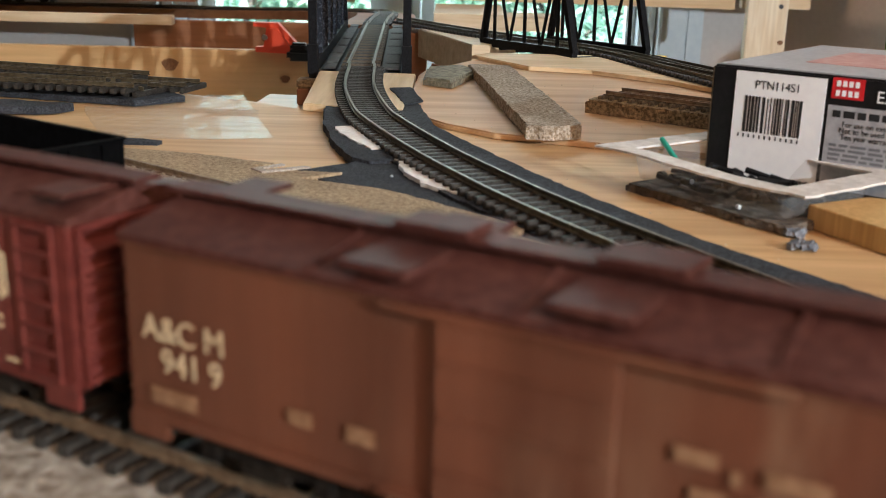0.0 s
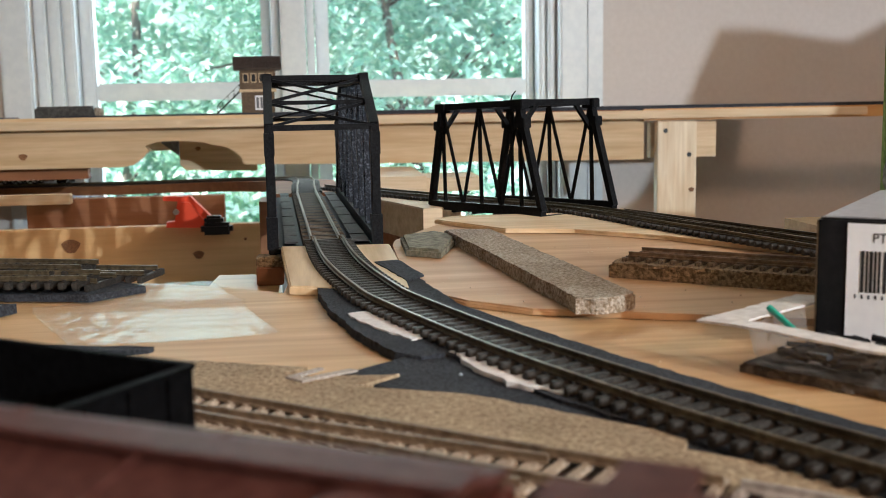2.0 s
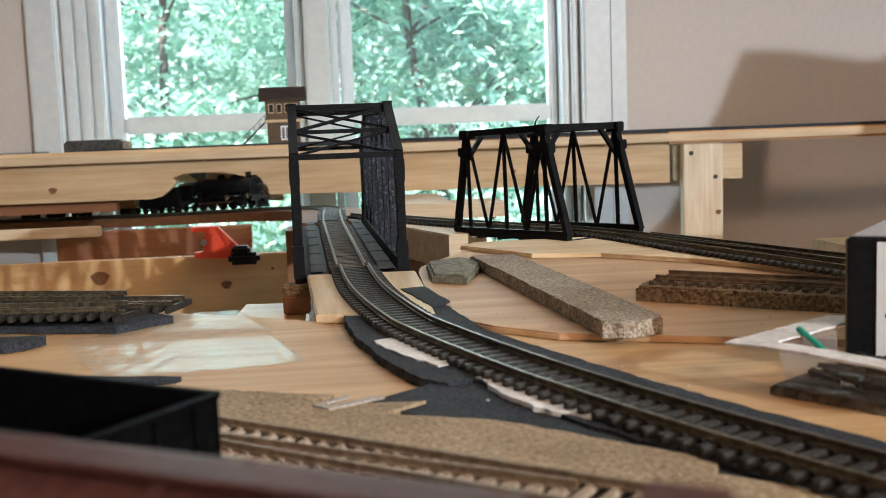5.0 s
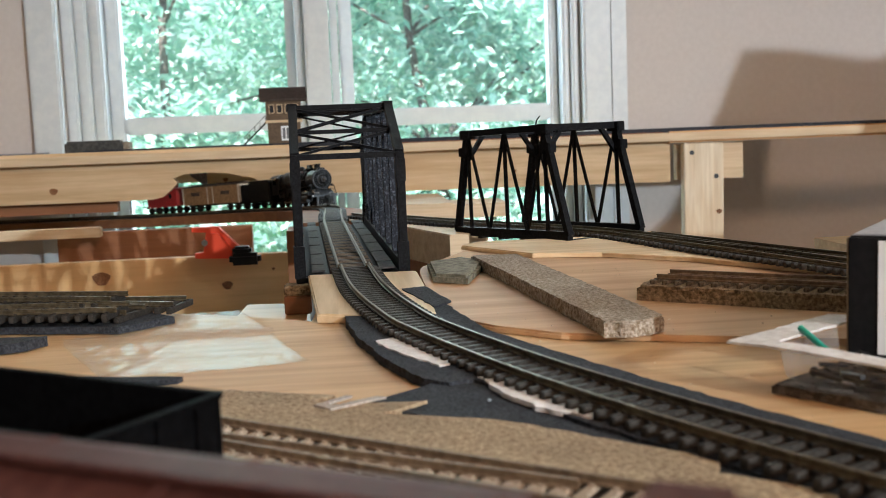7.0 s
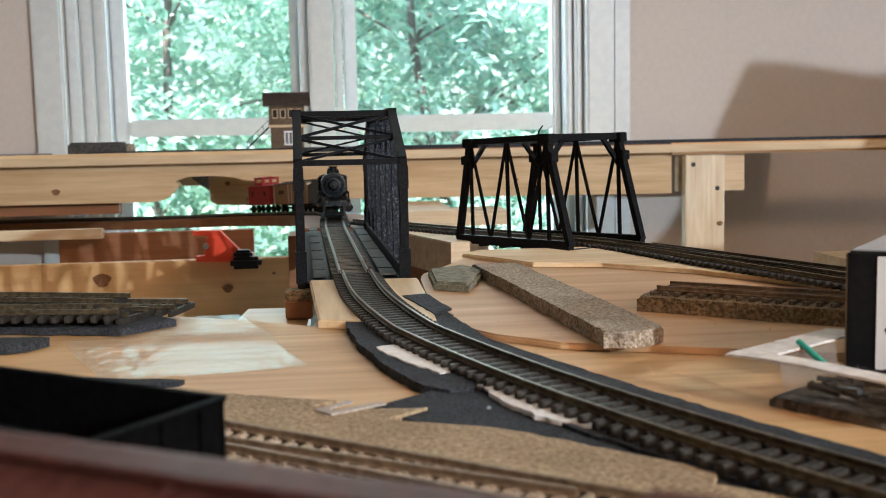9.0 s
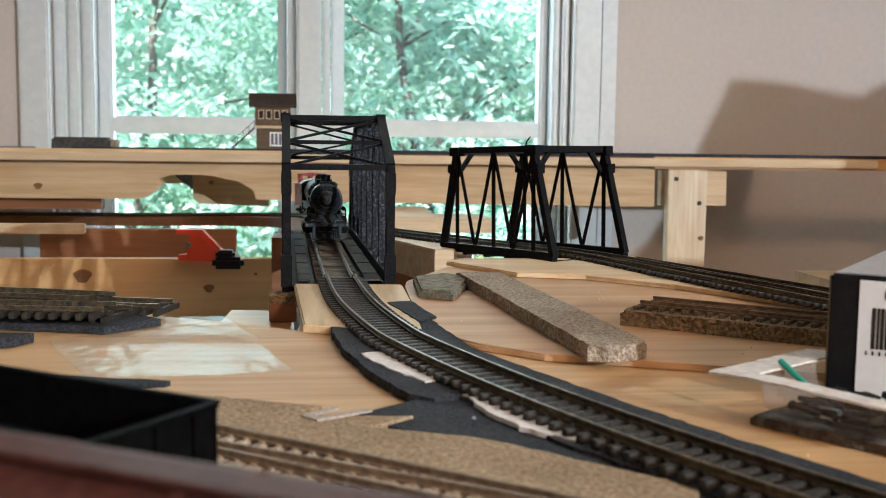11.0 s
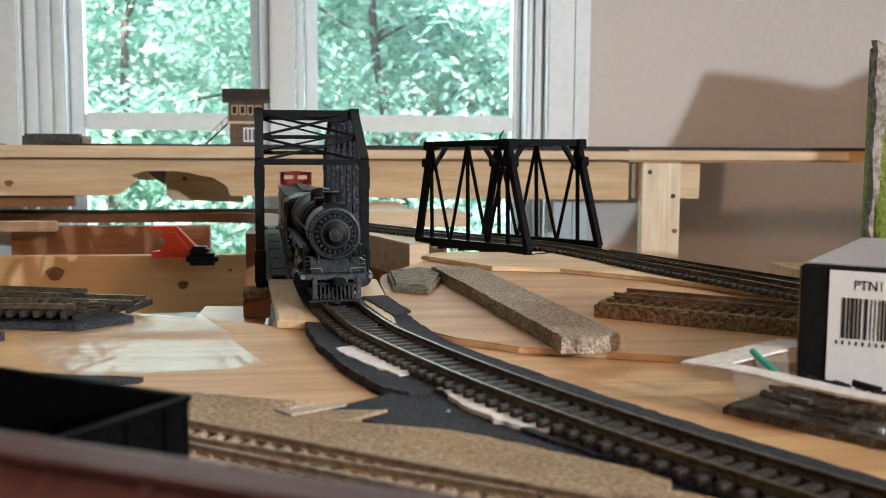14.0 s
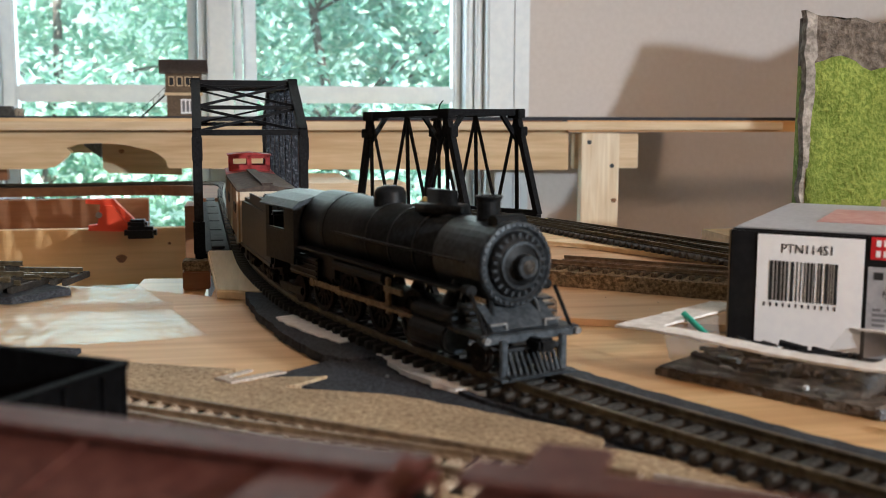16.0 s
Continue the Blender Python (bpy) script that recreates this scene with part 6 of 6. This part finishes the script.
def back_shelf():
    y0 = 1.730
    prof = [(-1.5, 0.060), (-1.5, 0.006), (-0.345, 0.004), (-0.330, 0.007), (-0.318, 0.016), (-0.306, 0.028), (-0.313, 0.034), (-0.295, 0.040), (-0.262, 0.041), (-0.232, 0.039), (-0.214, 0.034), (-0.196, 0.031), (-0.184, 0.024), (-0.174, 0.017), (-0.171, 0.004), (0.0, 0.001), (0.444, -0.003), (0.444, 0.060)]
    tagged(link_mesh("shelf_beam", plate_xz(bmesh.new(), prof, y0, y0 + 0.019), M["pine_tan"]), "pale pine beam with a rough hole cut for the train", "beam")
    tagged(link_mesh("shelf_ply", B((-0.35, y0 + 0.21, 0.0665), (2.3, 0.46, 0.0125), None, 0.001), M["pine"]), "plywood shelf top along the window", "shelf")
    tagged(link_mesh("shelf_ply", B((1.2, y0 + 0.035, 0.0665), (0.79, 0.07, 0.0120), None, 0.001), M["orange_pine"]), "orange plywood shelf top beside the window", "shelf")
    tagged(link_mesh("shelf_edge", B((0.86, y0 - 0.006, 0.0660), (0.84, 0.010, 0.0180)), M["orange_pine"]), "orange pine edging along the shelf", "edging")
    tagged(link_mesh("shelf_edge", B((0.22, y0 - 0.006, 0.0680), (0.42, 0.010, 0.0125)), M["brown_board"]), "brown edging along the shelf", "edging")
    tagged(link_mesh("cork_ledge", B((0.42, y0 + 0.03, 0.0765), (1.72, 0.07, 0.0068), None, 0.001), M["foam"]), "dark roadbed strip along the shelf top", "roadbed strip")
    tagged(link_mesh("shelf_ply", B((-0.62, y0 - 0.004, 0.0690), (0.98, 0.006, 0.0170)), M["offcut"]), "layered plywood edge of the shelf", "edging")
    # posts
    p = thing("shelf_post", "whitish pine post screwed to the shelf beam", "post", "shelf posts")
    part("post", B((0.489, y0 - 0.016, -0.0215), (0.062, 0.018, 0.154), None, 0.0012), M["pine_z"], p)
    for x, z in ((0.470, 0.0415), (0.508, 0.0045)):
        part("screw", rod(bmesh.new(), (x, y0 - 0.0262, z), (x, y0 - 0.0245, z), 0.0036, 12), M["screw"], p, "black screw head")
    tagged(link_mesh("shelf_cleat", B((0.508, y0 + 0.010, 0.0265), (0.106, 0.019, 0.055), None, 0.001), M["pine"]), "short pine cleat beside the post", "cleat")
    tagged(link_mesh("wall_batten", B((-0.54, 2.165, 0.035), (1.9, 0.02, 0.05)), M["pine"]), "pine batten holding the shelf's back edge", "batten")
    # boards seen through the hole
    tagged(link_mesh("cross_board", plate_xz(bmesh.new(), [(-0.279, 0.052), (-0.279, -0.002), (-0.270, -0.010), (-0.158, -0.014), (-0.158, 0.052)], 1.860, 1.878), M["pine"]), "pine cross board behind the hole", "board")
    tagged(link_mesh("cross_board", plate_xz(bmesh.new(), [(-0.315, 0.051), (-0.309, 0.032), (-0.283, 0.012), (-0.283, 0.051)], 1.885, 1.900), M["foam_light"]), "grey board behind the hole", "board")
    tagged(link_mesh("under_board", B((-0.95, y0 + 0.03, -0.004), (1.10, 0.019, 0.018)), M["brown_board"]), "brown batten under the shelf beam", "batten")
    knot(-0.486, y0 - 0.0005, 0.022, 0.006)
    knot(-0.250, 1.8595, 0.024, 0.0042)
    knot(0.20, y0 - 0.0005, 0.024, 0.003)
    knot(0.512, y0 - 0.0265, -0.050, 0.0045)


def signal_tower():
    t = thing("signal_tower", "small brown two-storey model signal tower, backlit shade in its walls, dark roof", "model building", "", pose(-0.149, 1.800, 0.0777, 0, 0, 4))
    w, d, h = 0.050, 0.040, 0.068
    part("base", B((0, 0, -0.0022), (w + 0.012, d + 0.012, 0.0044), None, 0.0008), M["deck"], t)
    part("lower_wall", B((0, 0, 0.017), (w, d, 0.034)), M["tower_wall"], t)
    part("upper_wall", B((0, 0, 0.0525), (w + 0.004, d + 0.004, 0.031)), M["tower_wall"], t)
    part("belt", B((0, 0, 0.0355), (w + 0.006, d + 0.006, 0.004)), M["cream"], t, "cream band between the storeys")
    bm = bmesh.new()
    prof = [(-0.038, 0.0665), (-0.038, 0.069), (0, 0.088), (0.038, 0.069), (0.038, 0.0665)]
    sweep(bm, [Vector((x, 0, 0)) for x in (-0.036, 0.036)], [(u * 0.75, z) for u, z in prof])
    part("roof", bm, M["tower_roof"], t, "dark brown pitched roof")
    for k in range(6):
        part("shingle_row", beam(bmesh.new(), (-0.036, -0.0275 + 0.0045 * k, 0.0700 + 0.0031 * k), (0.036, -0.0275 + 0.0045 * k, 0.0700 + 0.0031 * k), 0.005, 0.0006), M["tower_roof"], t)
    for x in (-0.018, -0.006, 0.006, 0.018):
        wd = part("window", B((x, -d / 2 - 0.0024, 0.0545), (0.0085, 0.0010, 0.014)), M["cream"], t)
        part("pane", B((x, -d / 2 - 0.0030, 0.0545), (0.0062, 0.0006, 0.0115)), M["black"], wd)
    wd = part("window", B((0.005, -d / 2 - 0.0006, 0.017), (0.020, 0.0014, 0.022)), M["label_white"], t, "white barred window")
    for k in range(3):
        part("pane", B((-0.001 + 0.006 * k, -d / 2 - 0.0016, 0.017), (0.0040, 0.0006, 0.017)), M["grey_ink"], wd)
    bm = bmesh.new()
    beam(bm, (-0.062, -0.004, 0.002), (-0.028, -0.004, 0.034), 0.0010, 0.0024)
    beam(bm, (-0.062, 0.008, 0.002), (-0.028, 0.008, 0.034), 0.0010, 0.0024)
    for k in range(9):
        f = k / 8
        box(bm, (-0.061 + 0.033 * f, 0.002, 0.003 + 0.031 * f), (0.004, 0.012, 0.0008))
    beam(bm, (-0.062, -0.005, 0.013), (-0.028, -0.005, 0.045), 0.0007, 0.0009)
    for k in range(5):
        f = k / 4
        box(bm, (-0.062 + 0.034 * f, -0.005, 0.0075 + 0.032 * f), (0.0008, 0.0008, 0.011))
    part("outside_stair", bm, M["black"], t, "black outside stair")


def shelf_items():
    t = thing("loose_box", "flat dark grey open model box on the shelf", "model car", "", pose(-0.428, 1.760, 0.0732, 0, 0, 3))
    part("body", prism(bmesh.new(), [(-0.041, -0.018), (0.041, -0.018), (0.041, 0.018), (-0.041, 0.018)], 0.0, 0.021, None, 0.003), M["box_grey"], t)
    part("end_cap", B((0.047, 0, 0.009), (0.010, 0.030, 0.018), None, 0.002), M["cork_worn"], t)
    rnd = random.Random(21)
    for k in range(7):
        x = -0.36 + 0.035 * k
        tagged(link_mesh("track_scrap", B((0, 0, 0.003), (rnd.uniform(0.03, 0.055), 0.020, 0.006), pose(x, 1.772, 0.0732, 0, 0, rnd.uniform(-12, 12)), 0.001), rnd.choice((M["box_grey"], M["deck"], M["cork_worn"]))), "flat grey track scrap on the shelf", "track scrap", "scraps on the shelf")
    tagged(link_mesh("track_scrap", B((-0.62, 1.765, 0.0762), (0.24, 0.03, 0.006), None, 0.001), M["foam_light"]), "long grey track panel on the shelf", "track scrap", "scraps on the shelf")


def benchwork():
    # plank on edge below the table's far side
    t = thing("plank", "knotty orange pine plank standing on edge, lamplight put into its colour", "plank", "", pose(-0.45, 1.39, -0.0985, 0, 0, 0.4))
    part("board", B((-0.10, 0.0095, 0), (0.86, 0.019, 0.101), None, 0.0012), M["plank_pine"], t)
    knot(-0.350, 1.3885, -0.068, 0.010)
    knot(-0.205, 1.3895, -0.083, 0.006)
    knot(-0.150, 1.390, -0.066, 0.002)
    # Riser takes the dark brown for the shade it stands in.
    tagged(link_mesh("riser_board", B((-0.305, 1.515, -0.075), (0.245, 0.019, 0.105)), M["brown_board"]), "riser board under the rear track, shade put into its brown", "riser board")
    tagged(link_mesh("support_strip", B((-0.585, 1.475, -0.0195), (0.44, 0.016, 0.0125), None, 0.001), M["pine"]), "pale pine strip under the rear roadbed", "strip")
    tagged(link_mesh("cross_plank", B((0.03, 1.62, -0.030), (0.10, 0.22, 0.05)), M["pine"]), "pine crosspiece behind the bridge", "crosspiece")
    tagged(link_mesh("cross_plank", B((0.105, 1.60, -0.020), (0.11, 0.10, 0.019)), M["pine"]), "flat pine piece under the shelf", "crosspiece")
    # clamp on the plank
    c = thing("spring_clamp", "orange plastic clamp with a black knob on the plank", "clamp", "", pose(-0.210, 1.372, -0.0475, 0, 0, 0))
    bm = plate_xz(bmesh.new(), [(-0.028, 0.0), (0.028, -0.002), (0.030, 0.004), (0.000, 0.036), (-0.030, 0.036), (-0.030, 0.031), (-0.014, 0.030), (-0.018, 0.007), (-0.028, 0.006)], -0.002, 0.012)
    part("jaw", bm, M["orange"], c)
    part("rib", plate_xz(bmesh.new(), [(-0.012, 0.007), (0.018, 0.004), (0.000, 0.029), (-0.009, 0.029)], -0.006, -0.0019), M["orange"], c)
    part("bolt", rod(bmesh.new(), (-0.0160, -0.004, 0.018), (-0.0160, 0.004, 0.018), 0.0035, 12), M["steel"], c, "shiny steel bolt")
    bm = box(bmesh.new(), (0.030, -0.006, -0.002), (0.036, 0.020, 0.014), None, 0, 0.004)
    box(bm, (0.027, -0.006, 0.008), (0.022, 0.016, 0.010), None, 0, 0.003)
    part("knob", bm, M["black"], c, "black rubber knob")
    # Added box; its pale blue stands in for window light below the table.
    tagged(link_mesh("window_patch_box", box(box(bmesh.new(), (-0.16, 1.08, -0.62), (0.50, 0.34, 0.70), None, 0, 0.01), (-0.16, 1.08, -0.262), (0.53, 0.37, 0.02), None, 0, 0.006), M["bin"]), "pale blue box added for the window light seen below the layout", "storage bin")
    tagged(link_mesh("yellow_tape", rod(bmesh.new(), (0.150, 0.955, -0.004), (0.185, 0.945, -0.004), 0.0075, 18), M["yellow"]), "yellow plastic tool handle behind the track", "tool handle")
    tagged(link_mesh("tool_rest", B((0.168, 0.950, -0.0215), (0.12, 0.05, 0.019)), M["pine"]), "pine strip at the back of the table", "strip")


room()
window()
outside()
tables()
tracks()
near_bridge()
far_bridge()
front_cars()
gondola()
carton()
blister_tray()
loose_things()
hill()
back_shelf()
signal_tower()
shelf_items()
benchwork()
ENGINE, DRIVE_WHEELS, DRIVE_RODS = locomotive()
TENDER, REEFER, CABOOSE = tender(), reefer(), caboose()


def vehicle_pose(s, half):
    """Stands on the line at s with its trucks half a wheelbase ahead and behind."""
    a, b = at_s(s - half), at_s(s + half)
    d = b - a
    yaw = math.atan2(d.y, d.x)
    tilt = -math.atan2(d.z, math.hypot(d.x, d.y))
    c = (a + b) / 2
    return Matrix.Translation(c) @ Matrix.Rotation(yaw, 4, "Z") @ Matrix.Rotation(tilt, 4, "Y")


def front_s(t):
    """How far along the line the pilot has come."""
    marks = [(12.5, nearest_s(-0.0590, 0.827)), (14.5, nearest_s(-0.0345, 0.582)), (16.0, nearest_s(0.0245, 0.4185))]
    ts, ss = [m[0] for m in marks], [m[1] for m in marks]
    if t < 12.5:
        return ss[0] - 0.120 * (12.5 - t)
    return float(np.interp(t, ts, ss))


def motions():
    steps = [k * 0.5 for k in range(33)]
    for ob, back, half in ((ENGINE, 0.0885, 0.040), (TENDER, 0.2290, 0.0255), (REEFER, 0.3480, 0.046), (CABOOSE, 0.4630, 0.022)):
        walk(ob, [(t, vehicle_pose(front_s(t) - back, half)) for t in steps])
    fine = [k * 0.1 for k in range(161)]
    s0 = front_s(0.0)
    for wheel, x, y in DRIVE_WHEELS:
        walk(wheel, [(t, pose(x, y, DRIVER_R, 0, math.degrees((front_s(t) - s0) / DRIVER_R), 0)) for t in fine])
    for bar, y in DRIVE_RODS:
        rows = []
        for t in fine:
            a = (front_s(t) - s0) / DRIVER_R
            rows.append((t, pose(0.0045 * math.cos(a), y, DRIVER_R - 0.0045 * math.sin(a))))
        walk(bar, rows)


motions()
